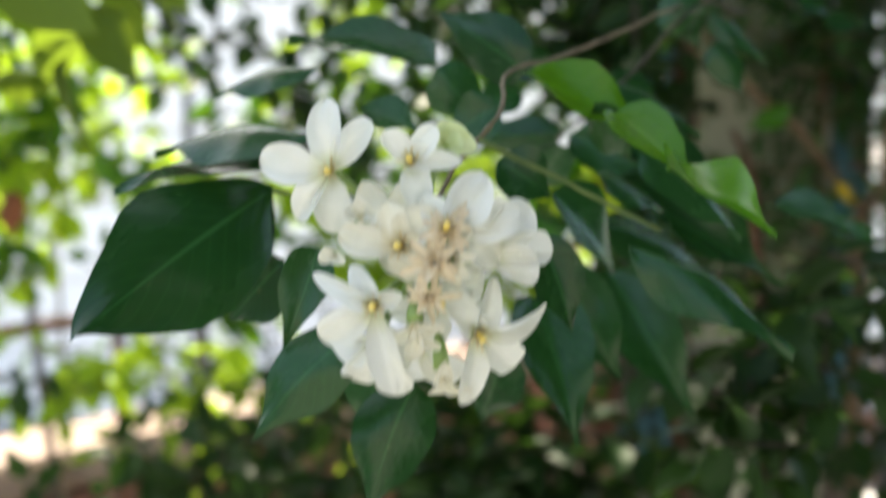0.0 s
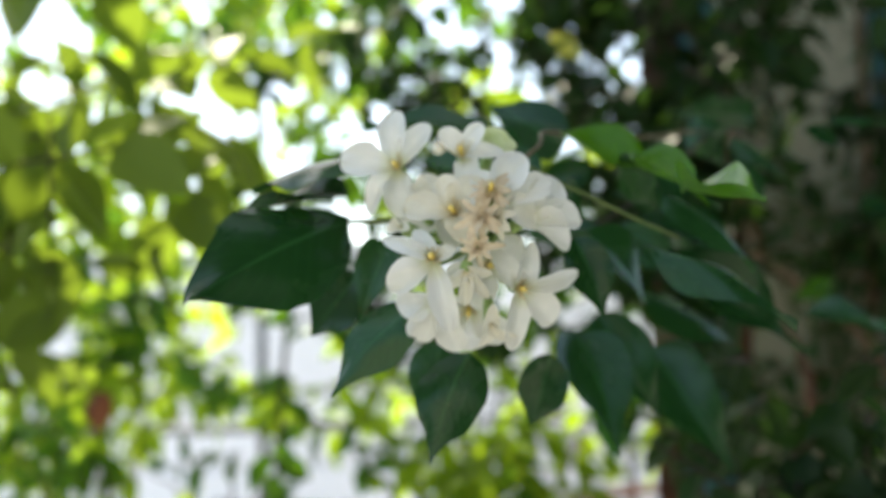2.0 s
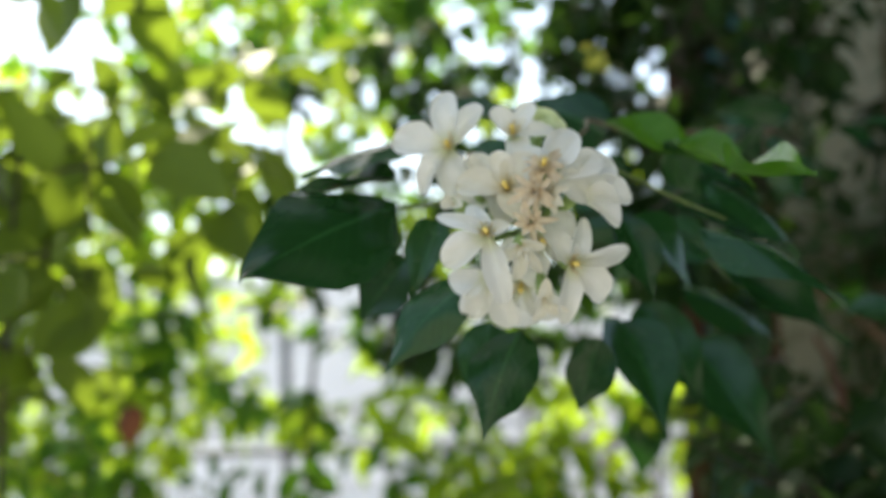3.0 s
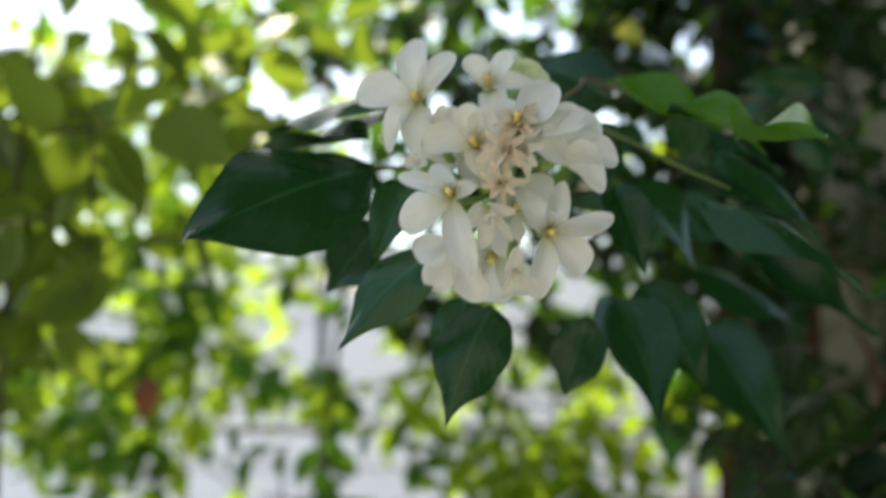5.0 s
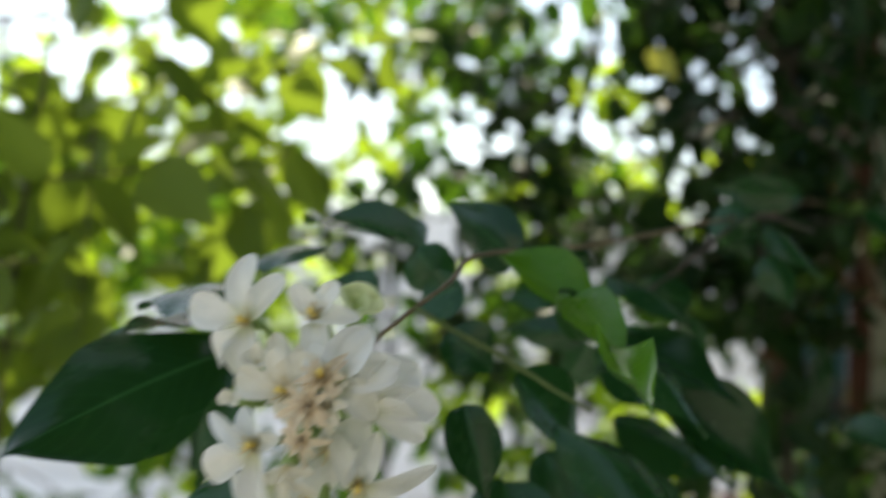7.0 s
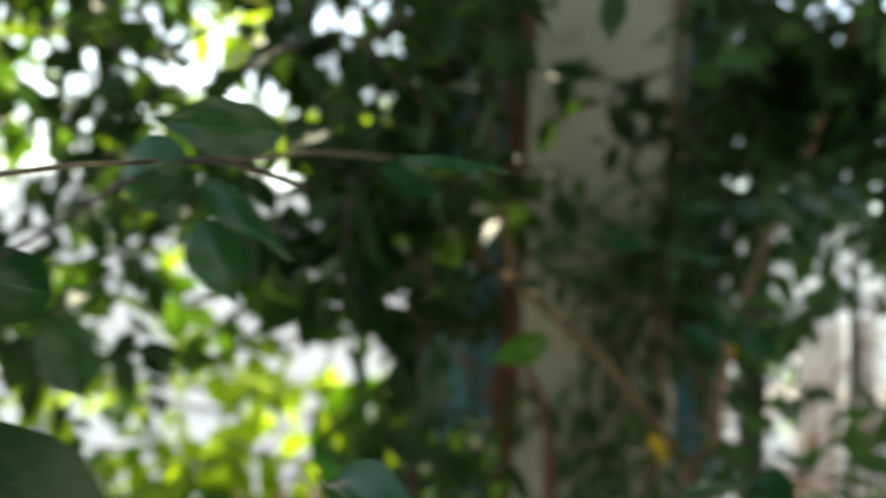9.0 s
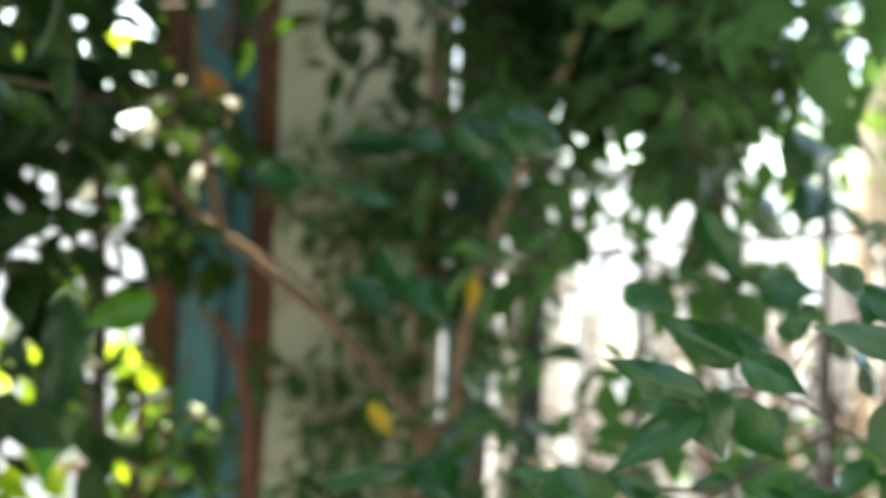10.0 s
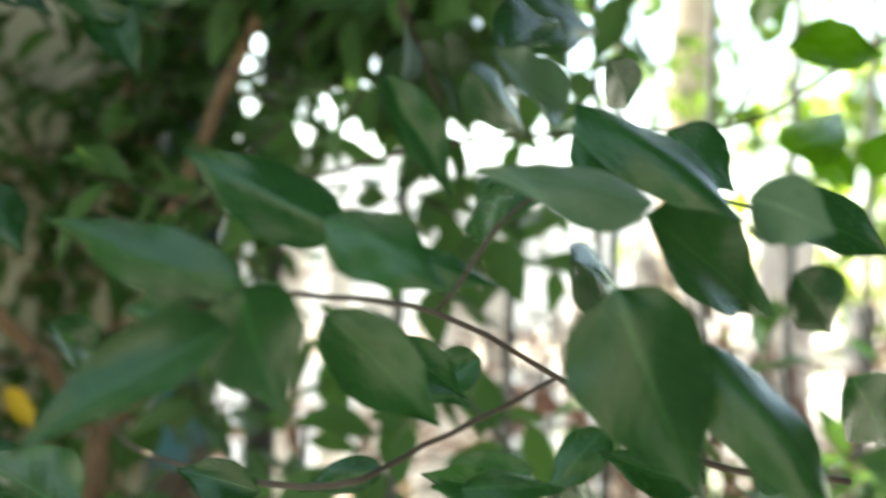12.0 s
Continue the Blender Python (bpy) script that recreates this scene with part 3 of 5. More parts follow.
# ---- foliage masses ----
foliage("sunlit_shrub_foliage", "backlit yellow-green shrub leaves, sun tone put into the leaf colour", [
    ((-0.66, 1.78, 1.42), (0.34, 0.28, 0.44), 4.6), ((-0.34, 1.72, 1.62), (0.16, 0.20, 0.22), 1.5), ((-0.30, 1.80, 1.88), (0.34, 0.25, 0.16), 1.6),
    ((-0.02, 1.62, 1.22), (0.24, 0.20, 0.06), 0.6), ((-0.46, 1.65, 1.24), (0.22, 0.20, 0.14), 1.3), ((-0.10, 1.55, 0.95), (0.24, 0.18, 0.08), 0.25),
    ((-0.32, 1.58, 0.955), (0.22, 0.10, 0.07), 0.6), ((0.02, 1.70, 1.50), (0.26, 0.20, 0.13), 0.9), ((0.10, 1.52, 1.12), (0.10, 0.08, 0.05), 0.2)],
    320, 0.054, MASS_LIT_TONE, BARK_DARK, 11, single=300, trunk=[(-0.5, 1.75, 0), (-0.48, 1.76, 0.6), (-0.52, 1.76, 1.3), (-0.46, 1.75, 1.8)], gaps=[((-0.30, 1.68, 1.60), 0.08), ((-0.31, 1.72, 1.69), 0.08), ((-0.33, 1.86, 1.66), 0.10), ((-0.18, 1.66, 1.53), 0.06), ((-0.06, 1.70, 1.58), 0.07)])
# darker green mass imitates leaves that lie in their neighbours' shadow
foliage("inner_shrub_foliage", "mid-green shrub leaves, toned as if shadowed by the sunlit ones", [
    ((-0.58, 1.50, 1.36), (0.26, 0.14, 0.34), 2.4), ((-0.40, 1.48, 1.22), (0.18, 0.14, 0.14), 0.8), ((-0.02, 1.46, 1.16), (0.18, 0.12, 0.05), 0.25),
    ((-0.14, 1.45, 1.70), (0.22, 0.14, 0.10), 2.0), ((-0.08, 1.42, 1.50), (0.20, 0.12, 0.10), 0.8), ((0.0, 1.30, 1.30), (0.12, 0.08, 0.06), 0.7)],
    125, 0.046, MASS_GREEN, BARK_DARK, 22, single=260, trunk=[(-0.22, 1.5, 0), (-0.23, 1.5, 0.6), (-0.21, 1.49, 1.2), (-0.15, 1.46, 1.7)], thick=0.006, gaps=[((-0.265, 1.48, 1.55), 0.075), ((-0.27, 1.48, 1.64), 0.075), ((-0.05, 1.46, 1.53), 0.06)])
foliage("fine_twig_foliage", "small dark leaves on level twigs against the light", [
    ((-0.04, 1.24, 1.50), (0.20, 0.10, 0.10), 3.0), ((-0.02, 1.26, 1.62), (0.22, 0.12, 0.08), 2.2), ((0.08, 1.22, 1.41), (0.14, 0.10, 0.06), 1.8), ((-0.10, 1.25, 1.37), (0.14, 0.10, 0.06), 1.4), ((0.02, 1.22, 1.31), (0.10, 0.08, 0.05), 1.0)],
    86, 0.036, MASS_SHADE_TONE, BARK_DARK, 23, 0.12, 7, single=250, flat=0.22, trunk=[(0.24, 1.30, 1.30), (0.16, 1.27, 1.45), (0.02, 1.25, 1.54), (-0.14, 1.24, 1.57)], thick=0.003)
# dark leaf colour stands in for the shade on this side
foliage("shaded_shrub_foliage", "dense dark green shrub leaves, shade put into the leaf colour", [
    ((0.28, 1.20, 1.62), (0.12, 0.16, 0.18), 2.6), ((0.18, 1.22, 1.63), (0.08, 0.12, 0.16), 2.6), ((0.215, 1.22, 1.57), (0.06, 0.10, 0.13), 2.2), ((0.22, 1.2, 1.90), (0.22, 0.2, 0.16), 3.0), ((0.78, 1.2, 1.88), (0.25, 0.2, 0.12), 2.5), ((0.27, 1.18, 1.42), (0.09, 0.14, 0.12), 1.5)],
    255, 0.040, MASS_SHADE_TONE, BARK_DARK, 12, single=300, trunk=[(0.30, 1.36, 0), (0.29, 1.34, 0.7), (0.27, 1.24, 1.5), (0.22, 1.2, 1.95)], gaps=[((0.333, 1.20, 1.50), 0.05), ((0.337, 1.20, 1.43), 0.05), ((0.333, 1.32, 1.50), 0.05), ((0.342, 1.1, 1.39), 0.05), ((0.205, 1.10, 1.525), 0.05), ((0.211, 1.20, 1.550), 0.055), ((0.218, 1.32, 1.578), 0.06)])
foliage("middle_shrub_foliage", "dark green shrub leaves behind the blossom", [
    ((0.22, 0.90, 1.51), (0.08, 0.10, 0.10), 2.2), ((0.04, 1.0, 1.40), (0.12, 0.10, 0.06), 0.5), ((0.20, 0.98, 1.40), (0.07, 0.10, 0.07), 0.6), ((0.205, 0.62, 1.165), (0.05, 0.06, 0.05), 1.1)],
    60, 0.032, MASS_SHADE_TONE, BARK_DARK, 19, single=300, gaps=[((0.334, 0.92, 1.43), 0.05), ((0.334, 1.02, 1.41), 0.05), ((0.195, 0.90, 1.480), 0.045), ((0.202, 1.02, 1.507), 0.045)])
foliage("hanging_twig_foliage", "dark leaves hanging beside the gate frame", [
    ((0.21, 1.12, 1.36), (0.07, 0.08, 0.05)), ((0.262, 1.11, 1.225), (0.035, 0.04, 0.045)), ((0.41, 1.20, 1.09), (0.09, 0.06, 0.06)), ((0.265, 1.42, 1.32), (0.030, 0.05, 0.14)), ((0.33, 1.42, 1.41), (0.04, 0.03, 0.08))], 52, 0.046, MASS_SHADE_TONE, BARK_DARK, 20, single=220, gaps=[((0.165, 1.14, 1.245), 0.07), ((0.188, 1.12, 1.282), 0.05)])
foliage("bright_twig_foliage", "yellow-green leaves on low twigs, lit tone put into the colour", [
    ((0.15, 1.50, 1.20), (0.05, 0.05, 0.03), 1.0), ((0.06, 1.52, 1.13), (0.07, 0.05, 0.03), 1.0)], 13, 0.042, MASS_LIT_TONE, BARK_DARK, 28, single=130)
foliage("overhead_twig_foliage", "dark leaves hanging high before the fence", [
    ((0.64, 1.0, 1.41), (0.05, 0.05, 0.02), 1.0), ((0.655, 1.33, 1.565), (0.07, 0.03, 0.05), 7.0), ((0.60, 1.34, 1.48), (0.02, 0.02, 0.06), 1.4), ((0.505, 1.26, 1.51), (0.035, 0.05, 0.05), 2.0)], 60, 0.038, MASS_SHADE_TONE, BARK_DARK, 21, single=280)
foliage("low_shrub_foliage", "dark green leaves low in the shrub, shade put into the colour", [
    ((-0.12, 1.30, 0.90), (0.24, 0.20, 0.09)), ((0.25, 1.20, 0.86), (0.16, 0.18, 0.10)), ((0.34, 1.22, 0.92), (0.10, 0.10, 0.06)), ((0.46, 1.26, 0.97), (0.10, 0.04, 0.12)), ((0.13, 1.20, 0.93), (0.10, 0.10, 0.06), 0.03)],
    165, 0.046, MASS_SHADE_TONE, BARK_DARK, 17, single=300, trunk=[(0.02, 1.28, 0), (0.0, 1.28, 0.5), (-0.04, 1.28, 0.86), (0.05, 1.25, 0.95)])
foliage("climber_on_post", "small dark climber leaves over the gate post", [
    ((0.53, 1.44, 1.375), (0.13, 0.04, 0.08), 4.0), ((0.50, 1.44, 1.25), (0.11, 0.03, 0.06), 1.0), ((0.628, 1.44, 1.32), (0.014, 0.03, 0.12), 1.2), ((0.46, 1.44, 1.12), (0.11, 0.03, 0.11), 2.0), ((0.58, 1.44, 1.52), (0.03, 0.03, 0.09), 1.2), ((0.66, 1.40, 1.56), (0.06, 0.05, 0.14), 2.2), ((0.612, 1.40, 1.24), (0.02, 0.03, 0.14), 0.4), ((0.608, 1.43, 1.40), (0.03, 0.03, 0.10), 0.8), ((0.632, 1.46, 1.60), (0.02, 0.03, 0.17), 1.4)],
    205, 0.034, MASS_CLIMB, BARK_TAN, 13, 0.14, 6, single=300, trunk=[(0.55, 1.47, 0), (0.545, 1.47, 0.8), (0.55, 1.47, 1.3), (0.555, 1.46, 1.7)], flat=0.12, slim=0.85)
foliage("olive_shrub_foliage", "soft olive-green shrub leaves", [
    ((-0.36, 0.80, 1.38), (0.10, 0.10, 0.16)), ((-0.26, 0.95, 1.50), (0.12, 0.10, 0.10)), ((-0.46, 1.00, 1.30), (0.08, 0.10, 0.08), 0.004), ((-0.38, 0.86, 1.56), (0.14, 0.10, 0.06), 0.013)],
    35, 0.066, MASS_OLIVE, BARK_DARK, 14, single=300, trunk=[(-0.38, 0.92, 0), (-0.37, 0.9, 0.6), (-0.36, 0.84, 1.2), (-0.34, 0.84, 1.5)], thick=0.0035)
foliage("right_shrub_foliage", "dark green shrub leaves before the bar fence", [
    ((0.75, 1.28, 1.50), (0.11, 0.08, 0.09), 0.02), ((0.60, 1.25, 1.12), (0.07, 0.05, 0.05), 0.012), ((0.80, 1.18, 1.66), (0.24, 0.16, 0.12), 0.022), ((0.78, 1.10, 1.04), (0.28, 0.18, 0.08)), ((0.68, 1.22, 1.32), (0.07, 0.10, 0.14)), ((0.75, 1.10, 1.54), (0.10, 0.12, 0.08), 0.012), ((0.72, 1.30, 1.47), (0.06, 0.06, 0.06)), ((0.64, 1.32, 1.56), (0.10, 0.06, 0.10)), ((0.665, 1.18, 1.36), (0.05, 0.05, 0.05)), ((1.0, 1.15, 1.13), (0.10, 0.08, 0.05)), ((0.62, 1.12, 1.30), (0.04, 0.05, 0.04)), ((0.95, 1.12, 1.18), (0.10, 0.05, 0.022), 0.009), ((0.80, 1.12, 1.165), (0.08, 0.04, 0.018), 0.005)],
    225, 0.044, MASS_CLIMB, BARK_DARK, 15, single=300, trunk=[(0.86, 1.24, 0), (0.85, 1.24, 0.7), (0.84, 1.2, 1.1), (0.80, 1.2, 1.7)], thick=0.004, gaps=[((0.588, 1.20, 1.385), 0.05), ((0.602, 1.195, 1.43), 0.05)])
foliage("far_green_foliage", "bright green leaves beyond the fence", [
    ((1.6, 2.9, 0.9), (0.6, 0.3, 0.3)), ((2.5, 2.7, 1.6), (0.35, 0.3, 0.5)), ((1.98, 2.60, 1.62), (0.22, 0.12, 0.32))],
    100, 0.060, MASS_FAR, BARK_DARK, 16)
foliage("fence_vine_foliage", "sunlit green vine leaves beyond the picket fence", [
    ((1.90, 2.50, 1.68), (0.20, 0.12, 0.26)), ((1.62, 2.60, 1.80), (0.14, 0.10, 0.18)), ((2.05, 2.45, 1.30), (0.14, 0.10, 0.22))],
    46, 0.068, MASS_FAR, BARK_DARK, 27)
# added sun blocker above the view; no such canopy is seen
foliage("tree_canopy", "dense leafy canopy added overhead out of view to block the sun", [
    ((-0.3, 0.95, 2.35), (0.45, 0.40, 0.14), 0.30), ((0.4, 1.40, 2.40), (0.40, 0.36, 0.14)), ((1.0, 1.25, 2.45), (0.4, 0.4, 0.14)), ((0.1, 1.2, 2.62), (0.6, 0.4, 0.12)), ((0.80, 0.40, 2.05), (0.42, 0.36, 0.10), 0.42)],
    1050, 0.085, MASS_SHADE_TONE, BARK_DARK, 18)

# ---- shrub with its stems ----
shrub = thing("shrub", (0.53, 1.30, 0), "tan-stemmed shrub growing before the gate post", "shrub")
stem(shrub, [(0.53, 1.31, 0), (0.54, 1.30, 0.6), (0.535, 1.303, 1.0), (0.538, 1.302, 1.185)], 0.011, 0.008, BARK_TAN, "trunk")
stem(shrub, [(0.538, 1.302, 1.18), (0.557, 1.297, 1.20), (0.562, 1.293, 1.26), (0.575, 1.288, 1.324), (0.60, 1.28, 1.397), (0.632, 1.269, 1.486), (0.67, 1.25, 1.62)], 0.0062, 0.0035, BARK_TAN, "limb")
stem(shrub, [(0.538, 1.302, 1.18), (0.497, 1.309, 1.226), (0.464, 1.284, 1.261), (0.407, 1.274, 1.305), (0.362, 1.282, 1.341), (0.339, 1.287, 1.355), (0.26, 1.27, 1.44)], 0.0058, 0.0032, BARK_TAN, "limb")
stem(shrub, [(0.365, 1.28, 1.34), (0.345, 1.29, 1.42), (0.335, 1.30, 1.52), (0.33, 1.31, 1.65)], 0.005, 0.003, BARK_TAN, "limb")
second = thing("sapling", (0.40, 1.23, 0), "upright reddish-brown sapling by the gate post", "sapling")
stem(second, [(0.43, 1.24, 0), (0.41, 1.235, 0.9), (0.395, 1.231, 1.17), (0.385, 1.23, 1.23), (0.37, 1.235, 1.27)], 0.008, 0.003, BARK_RED)

spray = thing("flowering_spray", (0.037, 0.361, 1.297), "glossy dark green leafy spray round the blossom", "branch")
stem(spray, [(0.012, 0.322, 1.262), (0.022, 0.345, 1.282), (0.037, 0.361, 1.297), (0.045, 0.402, 1.311), (0.075, 0.462, 1.319), (0.139, 0.563, 1.343), (0.172, 0.613, 1.353), (0.20, 0.75, 1.375), (0.27, 1.05, 1.41), (0.345, 1.29, 1.42)], 0.0007, 0.0010, BARK_BROWN)
stem(spray, [(0.030, 0.352, 1.29), (0.056, 0.357, 1.277), (0.085, 0.354, 1.262)], 0.0009, 0.0006, BARK_GREEN, "twig")
stem(spray, [(0.012, 0.322, 1.262), (-0.006, 0.348, 1.27), (-0.033, 0.379, 1.274)], 0.0012, 0.0008, BARK_GREEN, "twig")
leaf(spray, (-0.033, 0.378, 1.2738), (-0.0705, 0.305, 1.2492), 0.041, (0.60, -0.59, 0.54), 0, 7, LEAF_DARK)
stem(spray, [(0.012, 0.322, 1.262), (0.008, 0.335, 1.24), (0.012, 0.34, 1.225)], 0.0012, 0.0008, BARK_GREEN, "twig")
leaf(spray, (-0.019, 0.348, 1.292), (-0.069, 0.371, 1.296), 0.026, (0.10, -0.42, 0.90), 0, 1, LEAF_DARK)
leaf(spray, (-0.032, 0.363, 1.281), (-0.084, 0.381, 1.281), 0.022, (0.10, -0.36, 0.93), 0, 2, LEAF_DARK)
leaf(spray, (-0.007, 0.321, 1.238), (-0.037, 0.314, 1.214), 0.022, (0.06, -0.86, 0.51), 10, 3, LEAF_DARK)
leaf(spray, (-0.029, 0.369, 1.253), (-0.050, 0.378, 1.232), 0.024, (0.09, -0.89, 0.45), 0, 0, LEAF_DARK)
leaf(spray, (-0.017, 0.334, 1.261), (-0.026, 0.321, 1.236), 0.014, (0.06, -0.89, 0.46), 0, 2, LEAF_MID)
leaf(spray, (0.010, 0.328, 1.223), (-0.005, 0.315, 1.190), 0.023, (-0.01, -0.84, 0.55), 0, 1, LEAF_DARK)
leaf(spray, (0.001, 0.358, 1.228), (-0.005, 0.361, 1.194), 0.022, (0.01, -0.93, 0.36), 20, 3, LEAF_DARK)
leaf(spray, (0.040, 0.378, 1.223), (0.032, 0.381, 1.196), 0.019, (-0.07, -0.93, 0.36), 0, 2, LEAF_DARK)
leaf(spray, (0.054, 0.418, 1.232), (0.068, 0.384, 1.190), 0.030, (-0.05, -0.70, 0.70), -12, 6, LEAF_DARK)
leaf(spray, (0.047, 0.346, 1.262), (0.057, 0.337, 1.235), 0.018, (-0.13, -0.88, 0.45), -13, 6, LEAF_DARK)
leaf(spray, (0.050, 0.404, 1.310), (0.090, 0.398, 1.289), 0.024, (-0.16, -0.92, 0.37), -28, 4, LEAF_FRESH)
leaf(spray, (0.088, 0.362, 1.281), (0.1015, 0.298, 1.2625), 0.015, (-0.25, -0.82, 0.50), -25, 4, LEAF_FRESH)
leaf(spray, (0.076, 0.385, 1.297), (0.096, 0.352, 1.279), 0.019, (-0.22, -0.85, 0.48), -20, 6, LEAF_FRESH)
leaf(spray, (0.072, 0.395, 1.300), (0.088, 0.410, 1.279), 0.015, (-0.22, -0.88, 0.42), 15, 2, LEAF_MID)
leaf(spray, (0.085, 0.455, 1.272), (0.118, 0.470, 1.262), 0.020, (-0.20, -0.75, 0.62), -15, 3, LEAF_DARK)
leaf(spray, (0.092, 0.486, 1.250), (0.150, 0.506, 1.232), 0.026, (-0.24, -0.75, 0.60), -5, 1, LEAF_DARK)
leaf(spray, (0.066, 0.446, 1.240), (0.088, 0.424, 1.200), 0.024, (-0.10, -0.70, 0.70), 14, 0, LEAF_DARK)
leaf(spray, (0.088, 0.464, 1.284), (0.142, 0.455, 1.267), 0.024, (-0.22, -0.75, 0.62), -14, 2, LEAF_DARK)
leaf(spray, (0.088, 0.397, 1.284), (0.127, 0.392, 1.262), 0.023, (-0.24, -0.89, 0.39), -43, 5, LEAF_DARK)
leaf(spray, (0.098, 0.490, 1.268), (0.168, 0.495, 1.220), 0.034, (-0.18, -0.70, 0.70), -8, 4, LEAF_DARK)
leaf(spray, (0.099, 0.512, 1.227), (0.128, 0.470, 1.175), 0.034, (-0.10, -0.70, 0.70), 10, 6, LEAF_DARK)
leaf(spray, (0.074, 0.348, 1.258), (0.117, 0.320, 1.240), 0.020, (-0.15, -0.68, 0.72), -10, 5, LEAF_DARK)
leaf(spray, (0.087, 0.461, 1.309), (0.128, 0.457, 1.296), 0.019, (-0.21, -0.92, 0.33), -58, 5, LEAF_DARK)
leaf(spray, (-0.022, 0.447, 1.314), (-0.063, 0.459, 1.311), 0.022, (0.09, -0.45, 0.88), 0, 1, LEAF_DARK)
leaf(spray, (0.021, 0.424, 1.314), (-0.030, 0.439, 1.330), 0.028, (0.01, -0.55, 0.83), 0, 2, LEAF_MID)
leaf(spray, (0.021, 0.404, 1.312), (0.037, 0.401, 1.295), 0.019, (-0.07, -0.94, 0.32), 0, 3, LEAF_DARK)
leaf(spray, (0.040, 0.391, 1.299), (0.023, 0.391, 1.290), 0.018, (-0.07, -0.94, 0.34), 0, 0, LEAF_DARK)
leaf(spray, (0.037, 0.369, 1.282), (0.054, 0.367, 1.272), 0.019, (-0.11, -0.92, 0.38), 0, 2, LEAF_DARK)
leaf(spray, (-0.005, 0.394, 1.299), (0.014, 0.387, 1.291), 0.015, (-0.01, -0.94, 0.34), -30, 4, LEAF_MID)
leaf(spray, (0.058, 0.397, 1.270), (0.085, 0.402, 1.245), 0.029, (-0.16, -0.89, 0.42), -38, 6, LEAF_DARK)
leaf(spray, (0.054, 0.432, 1.311), (0.020, 0.447, 1.334), 0.024, (-0.08, -0.95, 0.29), -30, 3, LEAF_DARK)
twig_mid = thing("leafy_twig", (0.153, 0.568, 1.345), "dark green leaflets on a thin twig", "branch", "leafy twigs")
stem(twig_mid, [(0.075, 0.50, 1.285), (0.11, 0.53, 1.31), (0.153, 0.57, 1.345), (0.19, 0.62, 1.345)], 0.0006, 0.001, BARK_DARK)
leaf(twig_mid, (0.142, 0.574, 1.353), (0.153, 0.565, 1.325), 0.022, (-0.24, -0.93, 0.27), 0, 1, LEAF_MID)
leaf(twig_mid, (0.202, 0.608, 1.246), (0.238, 0.564, 1.231), 0.022, (-0.32, -0.85, 0.41), -40, 4, LEAF_DARK)
leaf(twig_mid, (0.148, 0.557, 1.342), (0.154, 0.577, 1.326), 0.019, (0.01, -0.96, 0.27), 0, 3, LEAF_MID)
leaf(twig_mid, (0.160, 0.577, 1.342), (0.189, 0.567, 1.321), 0.014, (-0.05, -0.96, 0.28), -20, 1, LEAF_DARK)
leaf(twig_mid, (0.159, 0.568, 1.327), (0.174, 0.557, 1.304), 0.018, (-0.03, -0.95, 0.31), 0, 5, LEAF_MID)
leaf(twig_mid, (0.182, 0.605, 1.361), (0.136, 0.606, 1.362), 0.020, (-0.01, -0.98, 0.22), -30, 0, LEAF_DARK)
leaf(twig_mid, (0.222, 0.605, 1.356), (0.257, 0.604, 1.359), 0.011, (-0.20, -0.95, 0.23), -50, 1, LEAF_DARK)
leaf(twig_mid, (0.215, 0.625, 1.354), (0.240, 0.625, 1.345), 0.014, (-0.16, -0.96, 0.25), -20, 2, LEAF_DARK)
leaf(twig_mid, (0.126, 0.540, 1.302), (0.090, 0.530, 1.307), 0.020, (0.12, -0.93, 0.34), -20, 3, LEAF_DARK)
leaf(twig_mid, (0.120, 0.550, 1.296), (0.133, 0.568, 1.271), 0.017, (0.07, -0.92, 0.38), 0, 0, LEAF_DARK)
leaf(twig_mid, (0.086, 0.532, 1.285), (0.124, 0.512, 1.265), 0.022, (0.13, -0.90, 0.41), 10, 2, LEAF_DARK)
leaf(twig_mid, (0.081, 0.522, 1.287), (0.039, 0.523, 1.286), 0.017, (0.25, -0.89, 0.38), -20, 5, LEAF_DARK)
leaf(twig_mid, (0.081, 0.522, 1.282), (0.067, 0.541, 1.255), 0.020, (0.21, -0.88, 0.42), 0, 1, LEAF_DARK)
leaf(twig_mid, (0.079, 0.540, 1.320), (0.045, 0.541, 1.313), 0.016, (0.24, -0.92, 0.31), -20, 4, LEAF_DARK)
leaf(twig_mid, (0.066, 0.541, 1.305), (0.042, 0.531, 1.300), 0.018, (0.26, -0.90, 0.34), 0, 2, LEAF_DARK)
twig_left = thing("leafy_twig", (0.2, 0.85, 1.33), "shaded dark leaflets on a thin twig", "branch", "leafy twigs")
stem(twig_left, [(0.235, 1.09, 1.235), (0.25, 1.12, 1.29), (0.29, 1.2, 1.335), (0.339, 1.287, 1.355)], 0.0006, 0.0014, BARK_DARK)
stem(twig_left, [(0.29, 1.2, 1.335), (0.25, 1.38, 1.29), (0.224, 1.468, 1.218)], 0.0014, 0.0008, BARK_DARK, "twig")
leaf(twig_left, (0.224, 1.468, 1.218), (0.205, 1.455, 1.100), 0.066, (0.05, -0.92, 0.38), 10, 3, LEAF_DARK)
leaf(twig_left, (0.252, 1.455, 1.236), (0.174, 1.450, 1.160), 0.036, (0.05, -0.85, 0.50), -10, 6, LEAF_FRESH)
leaf(twig_left, (0.277, 1.099, 1.290), (0.272, 1.103, 1.195), 0.035, (0.06, -0.91, 0.40), -32, 0, LEAF_DARK)
leaf(twig_left, (0.274, 0.845, 1.377), (0.296, 0.878, 1.377), 0.026, (0.07, -0.97, 0.24), -32, 2, LEAF_DARK)
